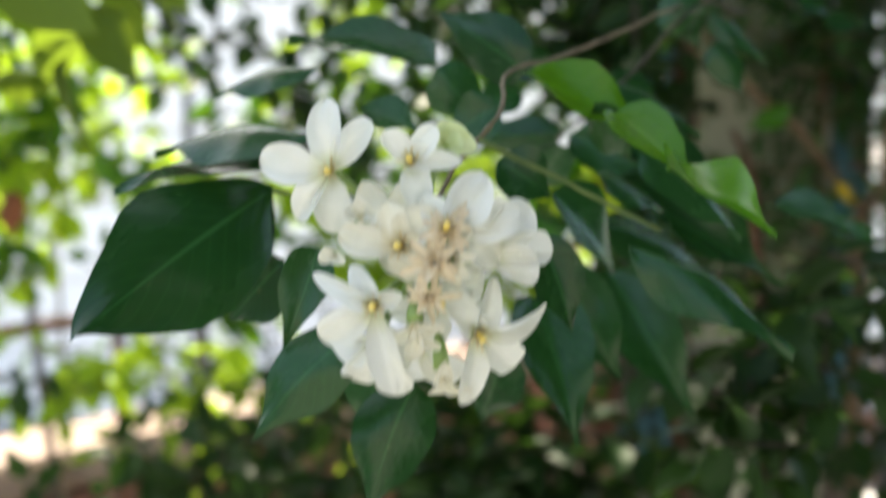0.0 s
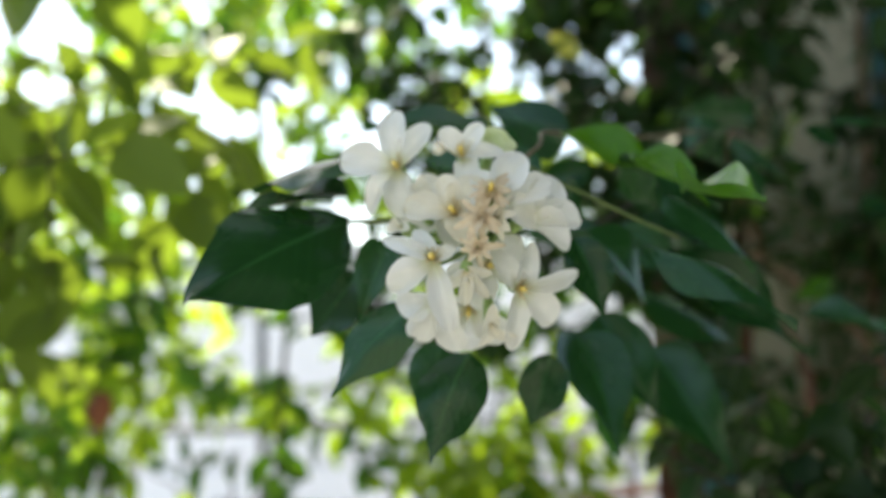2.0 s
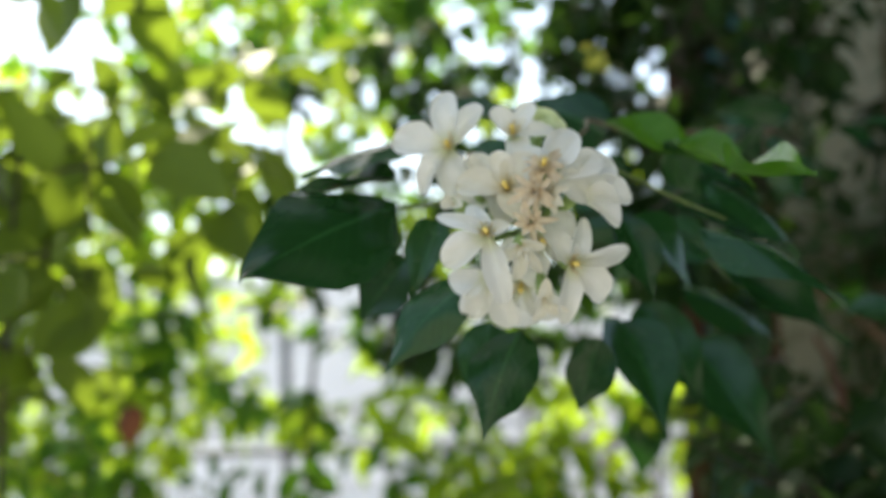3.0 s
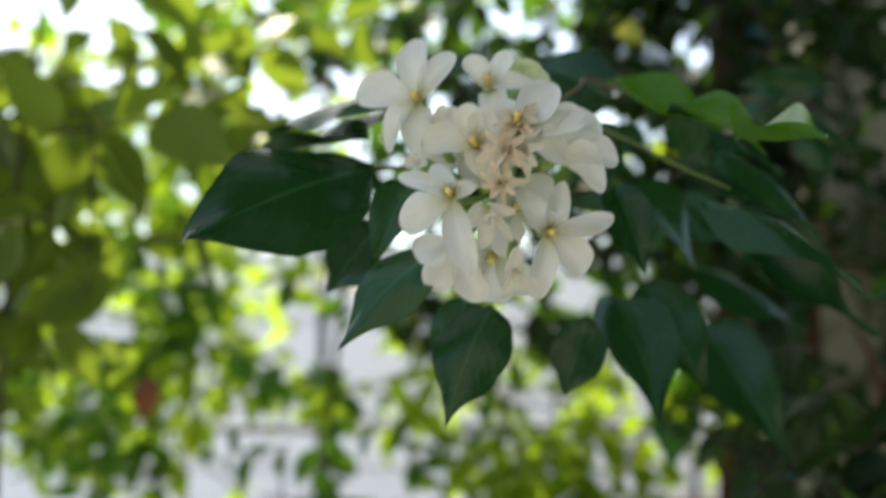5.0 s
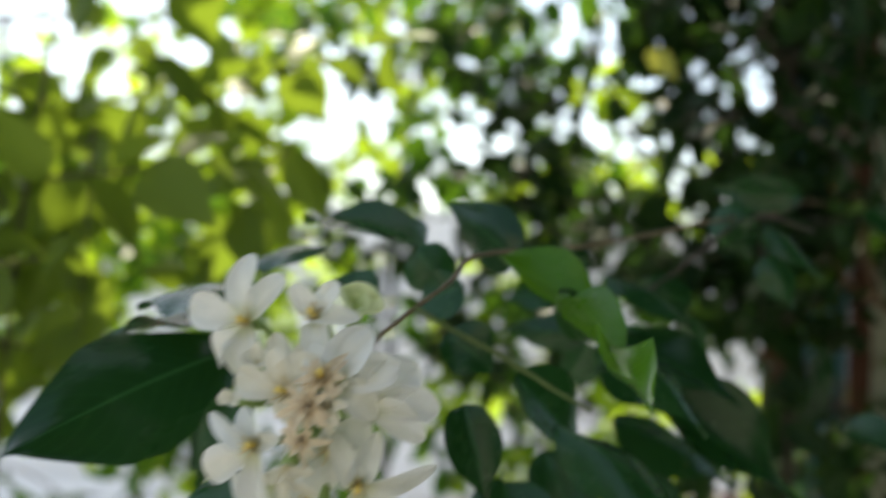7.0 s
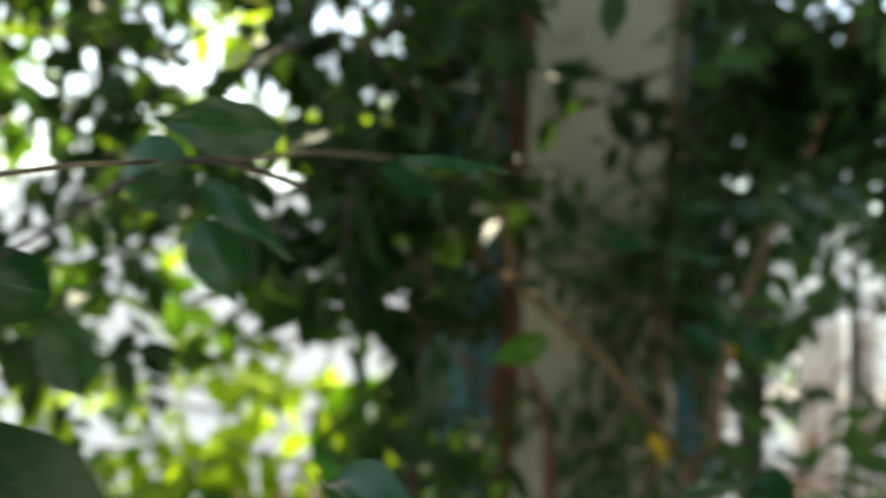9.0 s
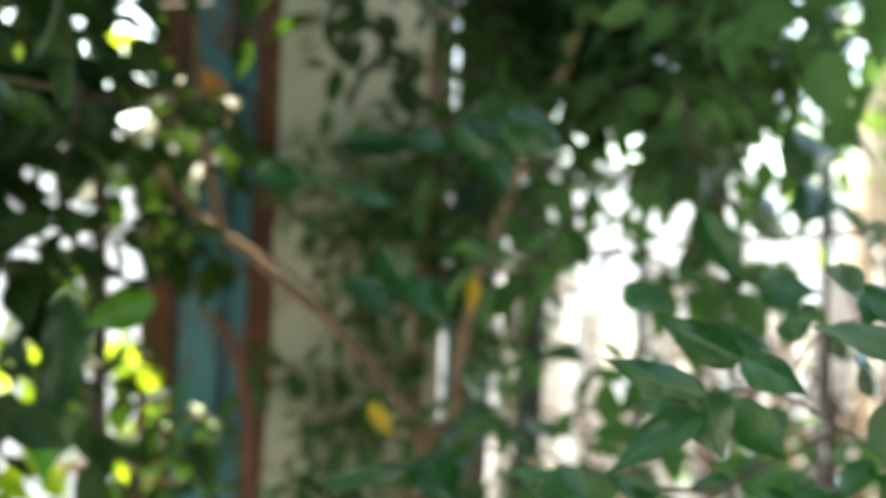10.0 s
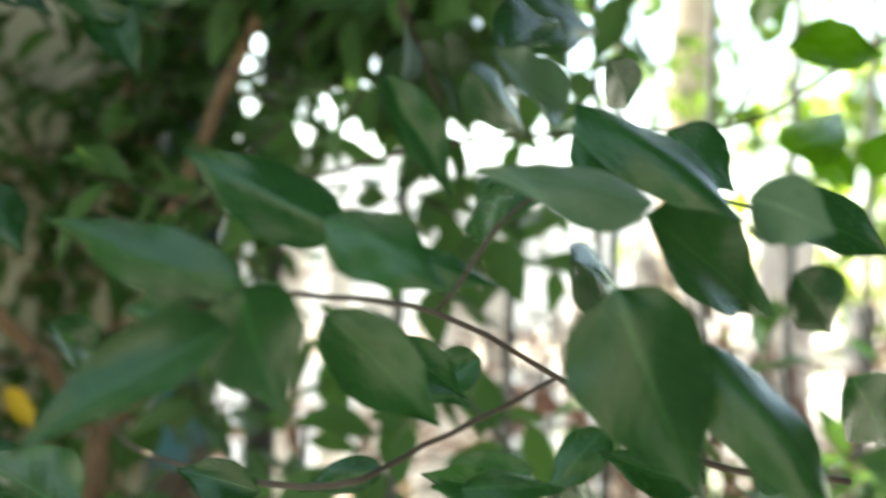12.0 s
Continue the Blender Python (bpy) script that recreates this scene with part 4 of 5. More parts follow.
leaf(twig_left, (0.247, 1.101, 1.337), (0.207, 1.085, 1.308), 0.038, (0.12, -0.94, 0.32), -32, 1, LEAF_DARK)
leaf(twig_left, (0.299, 0.953, 1.422), (0.309, 0.983, 1.422), 0.019, (0.13, -0.97, 0.18), 0, 1, LEAF_MID)
leaf(twig_left, (0.339, 0.970, 1.295), (0.302, 0.976, 1.276), 0.020, (0.10, -0.93, 0.36), -20, 4, LEAF_FRESH)
near_branch = thing("leafy_branch", (0.62, 0.785, 1.254), "large glossy green leaves on a dark branch", "branch", "leafy branches")
stem(near_branch, [(0.53, 0.715, 1.272), (0.55, 0.73, 1.275), (0.59, 0.77, 1.272), (0.626, 0.784, 1.257), (0.661, 0.774, 1.238), (0.695, 0.763, 1.235)], 0.0005, 0.0009, BARK_DARK)
stem(near_branch, [(0.626, 0.784, 1.257), (0.595, 0.794, 1.239), (0.568, 0.803, 1.228), (0.54, 1.0, 1.21), (0.54, 1.30, 1.19)], 0.0006, 0.0011, BARK_DARK)
stem(near_branch, [(0.59, 0.77, 1.272), (0.61, 0.76, 1.30), (0.65, 0.75, 1.30), (0.69, 0.74, 1.29)], 0.0006, 0.0004, BARK_DARK, "twig")
leaf(near_branch, (0.536, 0.707, 1.270), (0.502, 0.702, 1.252), 0.013, (-0.06, -0.92, 0.39), 15, 0, LEAF_MID)
leaf(near_branch, (0.537, 0.706, 1.276), (0.501, 0.722, 1.285), 0.012, (-0.06, -0.95, 0.31), -35, 1, LEAF_MID)
leaf(near_branch, (0.537, 0.706, 1.276), (0.547, 0.711, 1.253), 0.018, (-0.17, -0.91, 0.37), 0, 3, LEAF_DARK)
leaf(near_branch, (0.538, 0.716, 1.273), (0.518, 0.728, 1.271), 0.010, (-0.10, -0.93, 0.34), -20, 2, LEAF_DARK)
leaf(near_branch, (0.552, 0.716, 1.288), (0.568, 0.697, 1.280), 0.014, (-0.25, -0.92, 0.29), 0, 5, LEAF_DARK)
leaf(near_branch, (0.557, 0.725, 1.287), (0.527, 0.734, 1.302), 0.014, (-0.15, -0.95, 0.26), -10, 1, LEAF_DARK)
leaf(near_branch, (0.558, 0.741, 1.271), (0.581, 0.735, 1.250), 0.016, (-0.25, -0.89, 0.38), 20, 0, LEAF_DARK)
leaf(near_branch, (0.612, 0.786, 1.300), (0.606, 0.822, 1.297), 0.019, (-0.32, -0.91, 0.27), 0, 3, LEAF_DARK)
leaf(near_branch, (0.601, 0.701, 1.279), (0.615, 0.692, 1.243), 0.025, (-0.44, -0.81, 0.38), 0, 3, LEAF_MID)
leaf(near_branch, (0.619, 0.707, 1.269), (0.638, 0.681, 1.243), 0.017, (-0.50, -0.77, 0.40), -15, 5, LEAF_MID)
leaf(near_branch, (0.600, 0.726, 1.313), (0.580, 0.716, 1.320), 0.014, (-0.36, -0.92, 0.17), 20, 4, LEAF_PALE)
leaf(near_branch, (0.606, 0.735, 1.315), (0.637, 0.710, 1.295), 0.016, (-0.46, -0.86, 0.22), -25, 1, LEAF_DARK)
leaf(near_branch, (0.621, 0.731, 1.294), (0.657, 0.735, 1.275), 0.021, (-0.48, -0.82, 0.30), -10, 2, LEAF_DARK)
leaf(near_branch, (0.627, 0.703, 1.296), (0.643, 0.699, 1.291), 0.014, (-0.53, -0.80, 0.26), 30, 4, LEAF_PALE)
leaf(near_branch, (0.613, 0.713, 1.295), (0.582, 0.717, 1.303), 0.014, (-0.39, -0.89, 0.24), 20, 5, LEAF_PALE)
leaf(near_branch, (0.664, 0.749, 1.300), (0.682, 0.733, 1.291), 0.017, (-0.56, -0.78, 0.27), -20, 0, LEAF_DARK)
leaf(near_branch, (0.644, 0.714, 1.283), (0.659, 0.718, 1.271), 0.013, (-0.54, -0.78, 0.32), 0, 2, LEAF_DARK)
leaf(near_branch, (0.616, 0.754, 1.285), (0.644, 0.774, 1.278), 0.017, (-0.41, -0.85, 0.31), 0, 1, LEAF_DARK)
leaf(near_branch, (0.623, 0.750, 1.314), (0.611, 0.741, 1.301), 0.014, (-0.41, -0.88, 0.22), 0, 3, LEAF_DARK)
leaf(near_branch, (0.668, 0.728, 1.263), (0.686, 0.735, 1.246), 0.016, (-0.56, -0.73, 0.39), 0, 0, LEAF_DARK)
leaf(near_branch, (0.619, 0.814, 1.342), (0.645, 0.834, 1.362), 0.019, (-0.37, -0.92, 0.13), 0, 2, LEAF_DARK)
leaf(near_branch, (0.515, 0.767, 1.229), (0.491, 0.798, 1.239), 0.019, (0.01, -0.89, 0.45), 0, 2, LEAF_DARK)
leaf(near_branch, (0.595, 0.763, 1.234), (0.615, 0.753, 1.238), 0.013, (-0.33, -0.83, 0.45), -20, 1, LEAF_DARK)
leaf(near_branch, (0.651, 0.756, 1.236), (0.627, 0.763, 1.242), 0.012, (-0.42, -0.80, 0.43), -20, 4, LEAF_DARK)
leaf(near_branch, (0.586, 0.797, 1.233), (0.566, 0.804, 1.226), 0.009, (-0.21, -0.87, 0.45), -20, 1, LEAF_DARK)
leaf(near_branch, (0.558, 0.807, 1.226), (0.537, 0.813, 1.231), 0.011, (-0.12, -0.88, 0.45), -20, 2, LEAF_DARK)
leaf(near_branch, (0.585, 0.796, 1.263), (0.606, 0.790, 1.252), 0.012, (-0.28, -0.88, 0.38), -10, 0, LEAF_DARK)
leaf(near_branch, (0.614, 0.808, 1.260), (0.594, 0.815, 1.247), 0.012, (-0.28, -0.88, 0.39), 0, 2, LEAF_DARK)
leaf(near_branch, (0.638, 0.781, 1.245), (0.622, 0.779, 1.230), 0.012, (-0.37, -0.82, 0.43), 0, 3, LEAF_DARK)
leaf(near_branch, (0.614, 0.789, 1.230), (0.595, 0.795, 1.232), 0.009, (-0.29, -0.84, 0.45), -20, 4, LEAF_DARK)
leaf(near_branch, (0.683, 0.787, 1.255), (0.682, 0.799, 1.240), 0.010, (-0.48, -0.78, 0.40), 0, 1, LEAF_FRESH)
leaf(near_branch, (0.681, 0.767, 1.233), (0.680, 0.783, 1.241), 0.011, (-0.49, -0.76, 0.43), 0, 5, LEAF_DARK)
leaf(near_branch, (0.650, 0.814, 1.343), (0.667, 0.830, 1.331), 0.014, (-0.43, -0.89, 0.18), 0, 0, LEAF_DARK)
leaf(near_branch, (0.639, 0.756, 1.316), (0.644, 0.738, 1.303), 0.017, (-0.48, -0.85, 0.22), 0, 3, LEAF_DARK)
leaf(near_branch, (0.659, 0.771, 1.297), (0.659, 0.794, 1.286), 0.014, (-0.47, -0.84, 0.29), 0, 2, LEAF_DARK)
right_branch = thing("leafy_branch", (0.6, 1.0, 1.3), "dark and fresh green leaves before the bars", "branch", "leafy branches")
stem(right_branch, [(0.575, 1.288, 1.324), (0.62, 1.1, 1.33), (0.66, 1.0, 1.34), (0.72, 0.96, 1.345), (0.771, 0.944, 1.351), (0.799, 0.934, 1.369), (0.83, 0.93, 1.39)], 0.0013, 0.0008, BARK_DARK)
stem(right_branch, [(0.765, 0.945, 1.35), (0.78, 0.94, 1.375), (0.796, 0.934, 1.393)], 0.001, 0.0007, BARK_GREEN, "twig")
leaf(right_branch, (0.788, 0.937, 1.382), (0.829, 0.924, 1.385), 0.024, (-0.57, -0.80, 0.15), -10, 0, LEAF_FRESH)
leaf(right_branch, (0.792, 0.938, 1.340), (0.833, 0.958, 1.372), 0.026, (-0.56, -0.80, 0.20), 0, 3, LEAF_FRESH)
leaf(right_branch, (0.812, 0.952, 1.343), (0.823, 0.937, 1.329), 0.016, (-0.56, -0.79, 0.23), 0, 1, LEAF_FRESH)
leaf(right_branch, (0.775, 0.939, 1.413), (0.804, 0.966, 1.398), 0.026, (-0.53, -0.84, 0.11), 0, 2, LEAF_FRESH)
leaf(right_branch, (0.837, 0.944, 1.333), (0.853, 0.945, 1.356), 0.021, (-0.60, -0.77, 0.22), 0, 4, LEAF_FRESH)
leaf(right_branch, (0.673, 0.957, 1.390), (0.730, 0.977, 1.394), 0.028, (-0.41, -0.90, 0.16), 10, 3, LEAF_MID)
leaf(right_branch, (0.647, 0.914, 1.311), (0.665, 0.889, 1.313), 0.019, (-0.38, -0.88, 0.27), 0, 0, LEAF_DARK)
leaf(right_branch, (0.674, 0.889, 1.291), (0.707, 0.906, 1.280), 0.018, (-0.43, -0.85, 0.32), 0, 3, LEAF_DARK)
leaf(right_branch, (0.613, 0.920, 1.352), (0.640, 0.916, 1.311), 0.017, (-0.32, -0.92, 0.24), 0, 2, LEAF_DARK)
leaf(right_branch, (0.643, 0.913, 1.356), (0.684, 0.940, 1.337), 0.019, (-0.38, -0.90, 0.22), 0, 1, LEAF_DARK)
leaf(right_branch, (0.607, 0.924, 1.289), (0.650, 0.894, 1.284), 0.018, (-0.32, -0.89, 0.31), 0, 5, LEAF_DARK)
leaf(right_branch, (0.578, 0.929, 1.311), (0.598, 0.904, 1.302), 0.020, (-0.25, -0.93, 0.28), -10, 3, LEAF_DARK)
leaf(right_branch, (0.614, 0.873, 1.252), (0.628, 0.851, 1.242), 0.015, (-0.33, -0.86, 0.39), 0, 4, LEAF_DARK)
leaf(right_branch, (0.642, 0.837, 1.227), (0.617, 0.870, 1.215), 0.017, (-0.34, -0.83, 0.43), -20, 0, LEAF_DARK)
leaf(right_branch, (0.651, 0.835, 1.226), (0.686, 0.862, 1.207), 0.016, (-0.41, -0.80, 0.44), 0, 3, LEAF_DARK)
post_branch = thing("leafy_branch", (0.5, 1.0, 1.25), "very dark leaves hanging before the gate post", "branch", "leafy branches")
stem(post_branch, [(0.36, 0.95, 1.34), (0.42, 0.97, 1.30), (0.47, 1.0, 1.24), (0.497, 1.309, 1.226)], 0.0006, 0.0014, BARK_DARK)
stem(post_branch, [(0.42, 0.97, 1.30), (0.432, 1.02, 1.362), (0.47, 1.02, 1.394), (0.515, 1.015, 1.402)], 0.0008, 0.0006, BARK_DARK, "twig")
leaf(post_branch, (0.430, 0.973, 1.199), (0.478, 0.943, 1.222), 0.015, (-0.01, -0.90, 0.43), -30, 5, LEAF_DARK)
leaf(post_branch, (0.484, 0.963, 1.217), (0.498, 0.940, 1.195), 0.029, (-0.07, -0.89, 0.44), 0, 3, LEAF_DARK)
leaf(post_branch, (0.459, 1.014, 1.326), (0.488, 1.010, 1.290), 0.022, (-0.04, -0.96, 0.29), 0, 2, LEAF_DARK)
leaf(post_branch, (0.434, 1.017, 1.384), (0.502, 1.024, 1.402), 0.022, (-0.03, -0.98, 0.17), -30, 1, LEAF_DARK)
leaf(post_branch, (0.506, 1.003, 1.407), (0.557, 1.028, 1.395), 0.031, (-0.13, -0.98, 0.16), 0, 0, LEAF_DARK)
leaf(post_branch, (0.385, 1.026, 1.363), (0.424, 1.029, 1.360), 0.022, (0.07, -0.97, 0.22), -20, 4, LEAF_DARK)
leaf(post_branch, (0.481, 0.991, 1.309), (0.494, 0.971, 1.287), 0.021, (-0.07, -0.95, 0.31), 0, 3, LEAF_DARK)
leaf(post_branch, (0.505, 0.988, 1.258), (0.530, 1.007, 1.241), 0.019, (-0.11, -0.92, 0.38), 0, 2, LEAF_DARK)
leaf(post_branch, (0.516, 0.951, 1.394), (0.566, 0.972, 1.389), 0.029, (-0.16, -0.97, 0.16), 0, 5, LEAF_DARK)
leaf(post_branch, (0.438, 1.020, 1.392), (0.471, 1.000, 1.396), 0.020, (-0.08, -0.80, 0.60), -25, 5, LEAF_DARK)
leaf(post_branch, (0.501, 1.020, 1.402), (0.540, 1.000, 1.380), 0.024, (-0.16, -0.90, 0.40), 15, 3, LEAF_DARK)
leaf(post_branch, (0.432, 1.020, 1.362), (0.476, 1.000, 1.356), 0.018, (-0.08, -0.75, 0.65), -15, 1, LEAF_DARK)
leaf(post_branch, (0.469, 1.020, 1.393), (0.499, 1.000, 1.381), 0.017, (-0.12, -0.85, 0.50), 0, 2, LEAF_DARK)
leaf(post_branch, (0.519, 1.020, 1.389), (0.533, 1.000, 1.358), 0.022, (-0.16, -0.92, 0.35), 10, 6, LEAF_DARK)
leaf(post_branch, (0.441, 1.020, 1.305), (0.470, 1.000, 1.288), 0.019, (-0.08, -0.85, 0.50), -10, 0, LEAF_DARK)
odd = thing("withered_leaf", (0.346, 1.475, 1.47), "withered orange leaf hanging by the blue gate frame", "leaf", "odd leaves")
leaf(odd, (0.33, 1.475, 1.495), (0.365, 1.47, 1.43), 0.030, (0, -1, 0.2), 0, 4, LEAF_ORANGE)
odd = thing("yellow_leaf", (0.563, 1.26, 1.30), "small yellow leaf on the shrub", "leaf", "odd leaves")
leaf(odd, (0.563, 1.275, 1.31), (0.560, 1.25, 1.285), 0.013, (0, -1, 0.2), 0, 0, LEAF_YELLOW)
odd = thing("yellow_leaf", (0.487, 1.28, 1.20), "small yellow leaf on the shrub", "leaf", "odd leaves")
leaf(odd, (0.482, 1.24, 1.212), (0.500, 1.23, 1.188), 0.013, (0, -1, 0.2), 0, 2, LEAF_YELLOW)
odd = thing("brown_leaf", (-0.375, 1.24, 1.20), "dead brown leaf hanging in the sunlit shrub", "leaf", "odd leaves")
leaf(odd, (-0.37, 1.24, 1.215), (-0.378, 1.24, 1.165), 0.030, (0, -1, 0.2), 0, 3, LEAF_BROWN)
odd = thing("yellow_leaf", (0.123, 1.066, 1.53), "bright yellow-green leaf turned to the sun", "leaf", "odd leaves")
leaf(odd, (0.112, 1.07, 1.545), (0.140, 1.06, 1.520), 0.022, (0, -1, 0.3), 0, 0, LEAF_LEMON)

# ---- blossom ----
def petal_mesh(seed, curl, cup):
    """An oblong petal of unit length and width, narrow at its foot, recurved and a little creased."""
    rnd = random.Random(seed)
    nu, nv = 16, 8
    verts, faces, uvs = [], [], []
    ph, off, lop = rnd.uniform(0, 6), rnd.uniform(0, 40), rnd.uniform(-0.12, 0.12)
    point = rnd.uniform(0.48, 0.68)
    for i in range(nu + 1):
        u = 1 - (1 - i / nu) ** 1.6
        body = 0.16 + 0.84 * math.sin(min(1.0, u / 0.52) * math.pi / 2) ** 1.1
        cap = 1.0 if u < 0.62 else max(0.0, 1 - ((u - 0.62) / 0.38) ** 2.5) ** point
        for j in range(nv + 1):
            s = 2 * j / nv - 1
            half = 0.5 * body * cap * (1 + (lop if s > 0 else -lop) + 0.12 * noise.noise(Vector((u * 4, 2 if s > 0 else -2, off))))
            bend = 0.14 * math.sin(ph) * u * u
            z = 0.34 * u - curl * u ** 2.2 + cup * (half * s) ** 2 * 2.4 * (1.2 - u)
            z += 0.03 * math.sin(5 * s + 4 * u + ph) * u + 0.07 * noise.noise(Vector((u * 3, s * 1.3, off + 5))) * u
            x = u * (1 - 0.14 * curl * u)
            verts.append((x, s * half + bend, z + 0.25 * math.sin(ph * 2) * s * half * u))
            uvs.append((u, j / nv))
    for i in range(nu):
        for j in range(nv):
            k = i * (nv + 1) + j
            faces.append((k, k + nv + 1, k + nv + 2, k + 1))
    me = bpy.data.meshes.new("petal")
    me.from_pydata(verts, [], faces)
    layer = me.uv_layers.new(name="UVMap")
    for loop in me.loops:
        layer.data[loop.index].uv = uvs[loop.vertex_index]
    for p in me.polygons:
        p.use_smooth = True
    return me


PETALS = {}
for m_ in (PETAL, PETAL_OLD, PETAL_GREEN, WITHERED):
    for k_, (curl_, cup_) in enumerate(((0.55, 0.6), (0.85, 0.9), (0.38, 0.4), (1.2, 1.0))):
        for v_ in range(3):
            me_ = petal_mesh(k_ + 10 * v_, curl_, cup_)
            me_.materials.append(m_)
            PETALS[m_.name, k_, v_] = me_

blossom = thing("flower_cluster", (0.012, 0.322, 1.262), "cluster of open white five-petalled orange jasmine blossoms", "flowers")
HUB = Vector((0.014, 0.330, 1.258))


def flower(at, face, petals, label="", mat=None, heart=True, size=1.0):
    """One blossom. petals: (angle round the face, clockwise from up, lean from the face, length and width in mm, shape)."""
    at, n = Vector(at), Vector(face).normalized()
    right = n.cross(Vector((0, 0, 1))).normalized() * -1
    up = right.cross(n) * -1
    if up.z < 0:
        up = -up
    right = -right if right.x < 0 else right
    back = at - n * 0.010
    bm = tube(bmesh.new(), [at - n * 0.001, at - n * 0.006, back, (back + HUB) / 2 - n * 0.002, HUB], [0.0022, 0.0020, 0.0012, 0.0010, 0.0011], 8)
    ob = part("flower", bm, CALYX, blossom, label)
    odd_ = random.Random(int(at.x * 1e5) + int(at.z * 1e4))
    for ang, lean, length, width, shape in petals:
        lean, width = lean + odd_.uniform(-7, 7), width * odd_.uniform(0.84, 1.02)
        a = radians(ang + odd_.uniform(-5, 5))
        side = right * math.sin(a) + up * math.cos(a)
        x = (side * math.cos(radians(lean)) + n * math.sin(radians(lean))).normalized()
        y = n.cross(x).normalized()
        z = x.cross(y)
        pt = new("petal", PETALS[(mat or PETAL).name, shape, odd_.randrange(3)])
        pt.matrix_basis = Matrix.Translation(at + side * 0.0006) @ Matrix((x, y, z)).transposed().to_4x4() @ Matrix.Diagonal((length / 1000 * size, width / 1000 * size, length / 1000 * size, 1))
        pt.parent = ob
    if heart:
        rnd = random.Random(int(abs(at.x) * 1e5))
        bm = bmesh.new()
        for k in range(9):
            a = k * math.tau / 9 + rnd.uniform(-0.2, 0.2)
            d = (n * 1.0 + (right * math.cos(a) + up * math.sin(a)) * rnd.uniform(0.35, 0.6)).normalized()
            tube(bm, [at, at + d * 0.004, at + d * rnd.uniform(0.0055, 0.0075)], [0.0004, 0.0003], 4)
        pt = part("stamen_tuft", bm, PETAL_OLD, blossom)
        pt.parent = ob
        pt.matrix_parent_inverse.identity()
        bm = bmesh.new()
        bmesh.ops.create_uvsphere(bm, u_segments=10, v_segments=8, radius=0.0010 * size)
        for v in bm.verts:
            v.co = v.co * (1 + 0.25 * noise.noise(v.co * 900)) + at + n * 0.0065
        tube(bm, [at, at + n * 0.006], [0.0008], 6)
        st = part("stigma", bm, STIGMA, blossom)
        st.parent = ob
        st.matrix_parent_inverse.identity()
    return ob


flower((-0.012, 0.319, 1.283), (-0.12, -1, 0.10), [(-8, 10, 20, 9.5, 0), (40, 10, 18, 9.5, 2), (-84, 8, 20, 10.5, 0), (-142, 2, 18, 8.5, 1), (172, 8, 17, 9.5, 0)], "wide open white blossom")
flower((0.009, 0.314, 1.285), (-0.10, -1, 0.30), [(-48, 38, 12, 7.5, 2), (40, 40, 13, 8.5, 2), (165, 20, 13, 9.5, 0), (100, 55, 11, 7, 3)], "half-open white blossom")
flower((0.0175, 0.323, 1.287), (0.25, -0.75, 0.65), [(0, 72, 10, 10, 2), (120, 68, 10, 10, 1), (240, 70, 10, 10, 2), (60, 78, 9, 9, 2)], "greenish opening bud", PETAL_GREEN, False)
flower((0.006, 0.300, 1.265), (-0.20, -1, 0.15), [(-85, 15, 17, 10, 0), (-18, 35, 13, 9, 2), (44, 30, 14, 10, 0), (165, 30, 8, 9, 3), (110, 30, 11, 8, 1)], "open creamy-white blossom", PETAL_OLD)
flower((0.018, 0.299, 1.268), (0.10, -1, 0.15), [(28, 18, 18, 12, 0), (72, 12, 19, 11, 2), (118, 10, 15, 11, 0), (-30, 40, 11, 9, 1), (-95, 45, 9, 7, 3)], "broad-petalled white blossom")
flower((-0.001, 0.297, 1.251), (-0.10, -1, 0.05), [(-62, 26, 15, 6, 3), (-122, 14, 17, 10.5, 0), (172, 8, 24, 8.5, 2), (-24, 35, 9, 7, 3), (75, 40, 7, 6, 1)], "open white blossom with long petals")
flower((0.026, 0.302, 1.262), (0.30, -1, 0.15), [(50, 14, 19, 13, 0), (88, 8, 21, 10.5, 0), (14, 24, 16, 12, 2), (118, 12, 18, 9, 1)], "white blossom turned aside", None, False)
flower((0.025, 0.305, 1.242), (0.20, -1, -0.15), [(76, 12, 21, 7.5, 1), (130, 8, 17, 10, 0), (-163, 6, 20, 7.5, 2), (-30, 35, 12, 7, 3), (20, 25, 14, 8, 1)], "white blossom facing down")
flower((0.010, 0.318, 1.238), (-0.10, -0.9, -0.5), [(175, 4, 18, 11, 0), (120, 10, 17, 11, 2), (-130, 8, 16, 10, 0), (-70, 20, 12, 9, 1)], "shaded white blossom at the back")
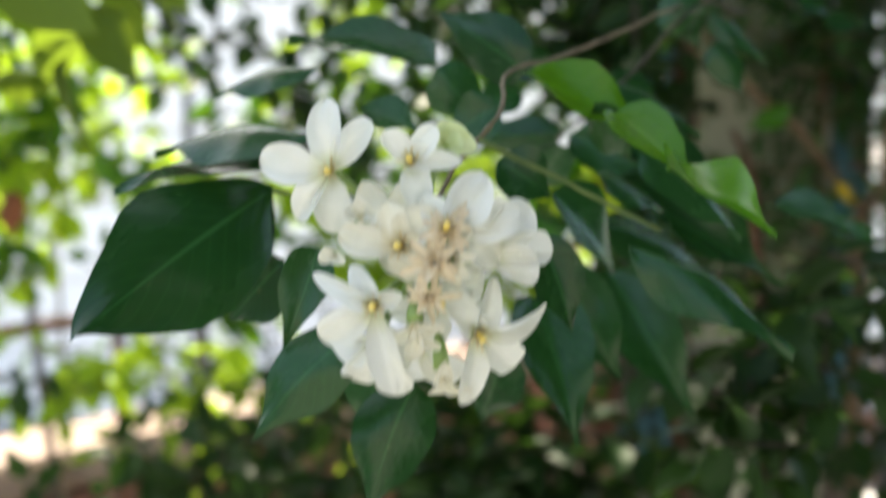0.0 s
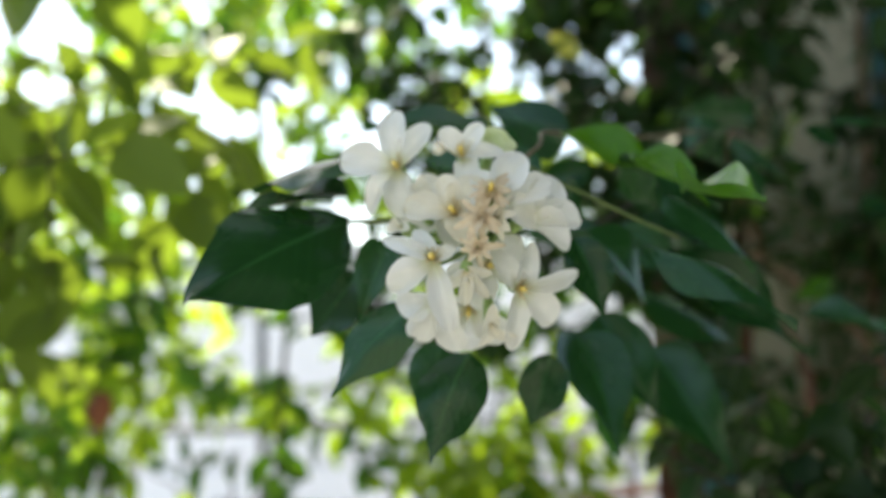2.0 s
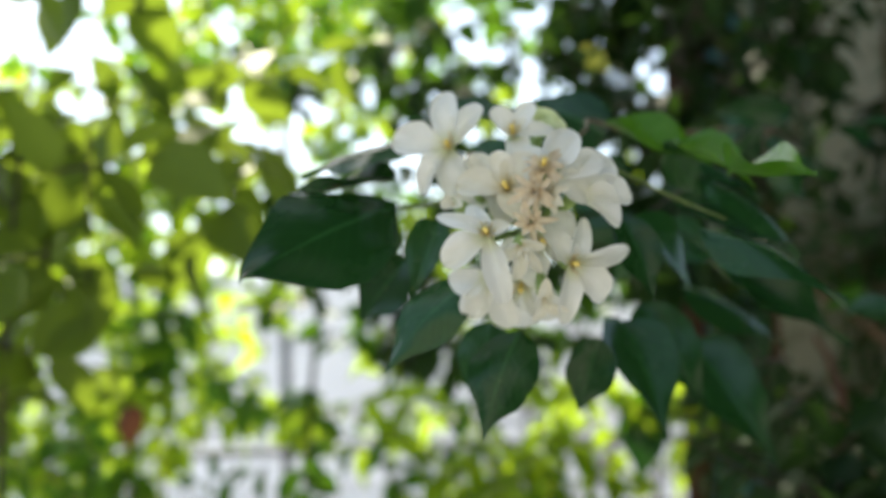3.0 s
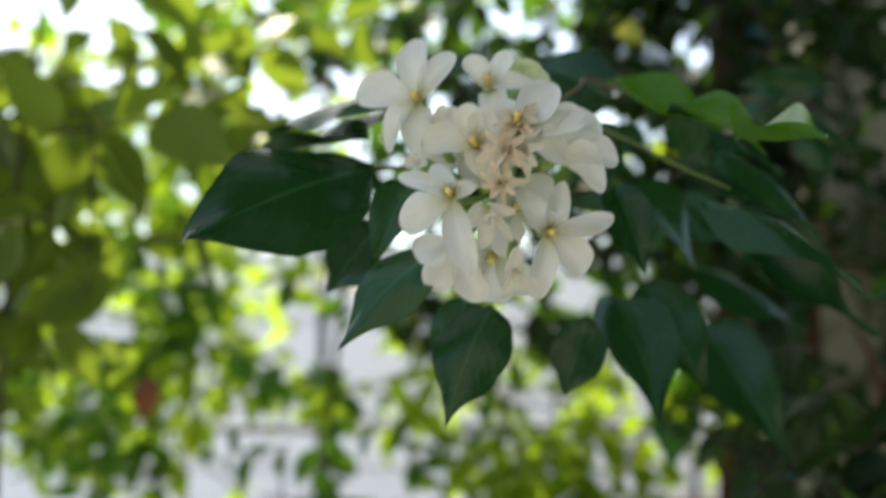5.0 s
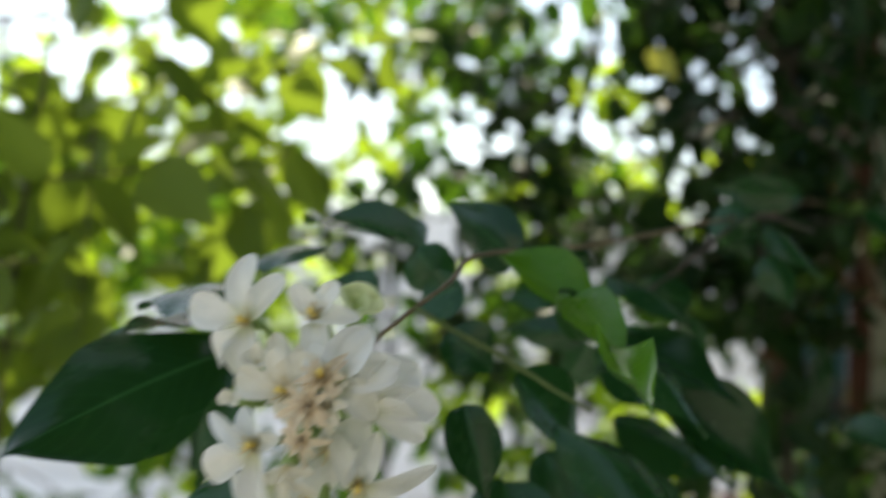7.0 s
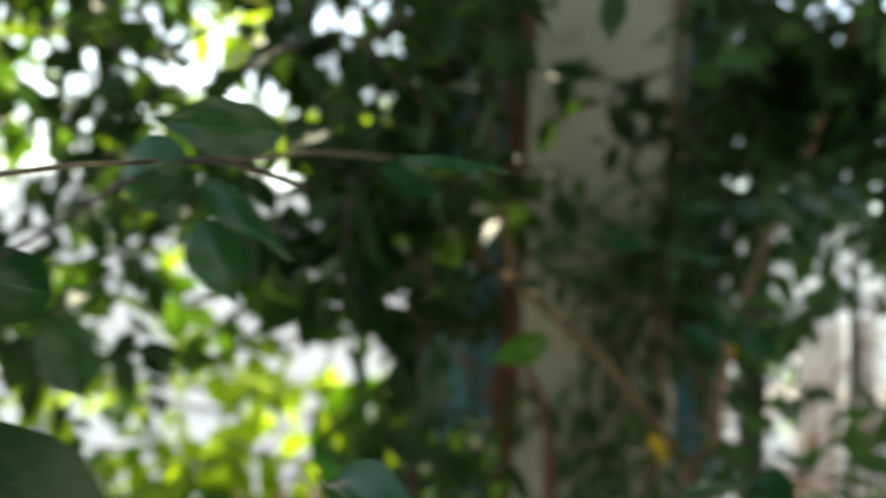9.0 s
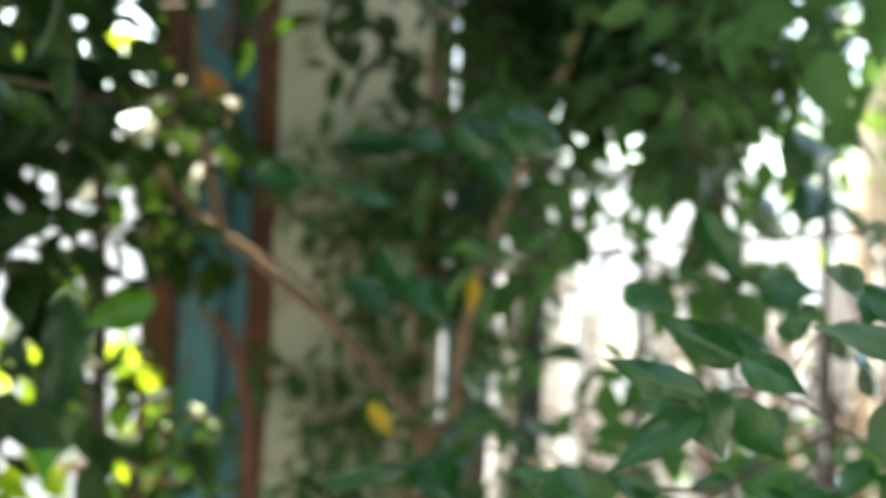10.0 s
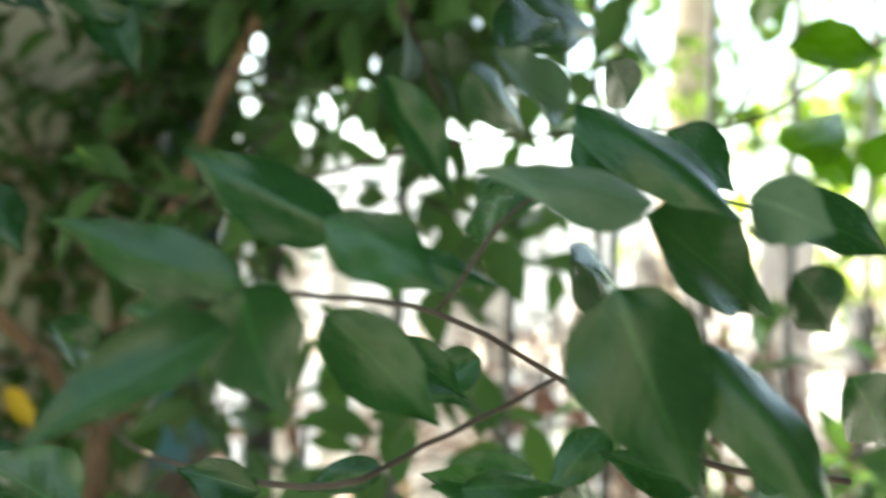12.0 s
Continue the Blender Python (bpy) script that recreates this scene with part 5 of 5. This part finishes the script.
for at_, tilt_, n_, mat_ in (((0.0165, 0.2935, 1.269), 0.45, 11, WITHERED), ((0.0140, 0.2925, 1.262), 0.1, 10, WITHERED), ((0.0125, 0.2935, 1.254), -0.25, 8, WITHERED), ((0.0185, 0.2945, 1.262), 0.2, 8, PETAL_OLD)):
    pick_ = random.Random(int(at_[2] * 1e4))
    flower(at_, (pick_.uniform(-0.2, 0.2), -1, tilt_), [(k_ * 360 / n_ + pick_.uniform(-15, 15), pick_.uniform(48, 86), pick_.uniform(5, 9), pick_.uniform(2.4, 4.2), pick_.choice((1, 3, 3))) for k_ in range(n_)], "withered brownish blossom", mat_, tilt_ > 0.4, 0.85)
flower((0.009, 0.293, 1.247), (0, -1, -0.3), [(150, 25, 10, 4, 3), (190, 20, 11, 5, 1), (240, 35, 8, 4, 3), (100, 50, 7, 4, 1)], "withered cream petals", PETAL_OLD, False)
flower((-0.004, 0.306, 1.271), (-0.1, -0.8, 0.6), [(0, 75, 8, 5, 2), (120, 70, 8, 5, 1), (240, 70, 7, 5, 2)], "small cream bud", PETAL_OLD, False)
flower((-0.010, 0.308, 1.262), (-0.5, -0.8, 0.1), [(0, 75, 6, 4, 2), (120, 70, 6, 4, 1), (240, 70, 6, 4, 2)], "small cream bud", PETAL_OLD, False)
flower((0.016, 0.303, 1.232), (0.05, -0.7, -0.8), [(0, 60, 8, 5, 3), (120, 55, 9, 5, 1), (200, 50, 8, 4, 3)], "small drooping cream bud", PETAL_OLD, False)
flower((0.004, 0.318, 1.268), (-0.1, -1, 0.1), [(-40, 20, 15, 10, 0), (30, 20, 15, 10, 2), (100, 15, 15, 10, 0), (170, 20, 14, 10, 2), (-110, 15, 15, 10, 0)], "shaded white blossom inside the cluster", PETAL_OLD)
flower((0.016, 0.312, 1.250), (0.1, -1, -0.1), [(-30, 25, 13, 9, 0), (50, 20, 14, 10, 2), (115, 15, 14, 9, 0), (-160, 15, 15, 10, 2), (-100, 20, 14, 9, 0)], "shaded white blossom inside the cluster")
flower((0.000, 0.311, 1.240), (-0.2, -1, -0.3), [(-150, 10, 17, 10, 0), (160, 6, 19, 10, 2), (-90, 15, 14, 9, 1)], "drooping white blossom", None, False)
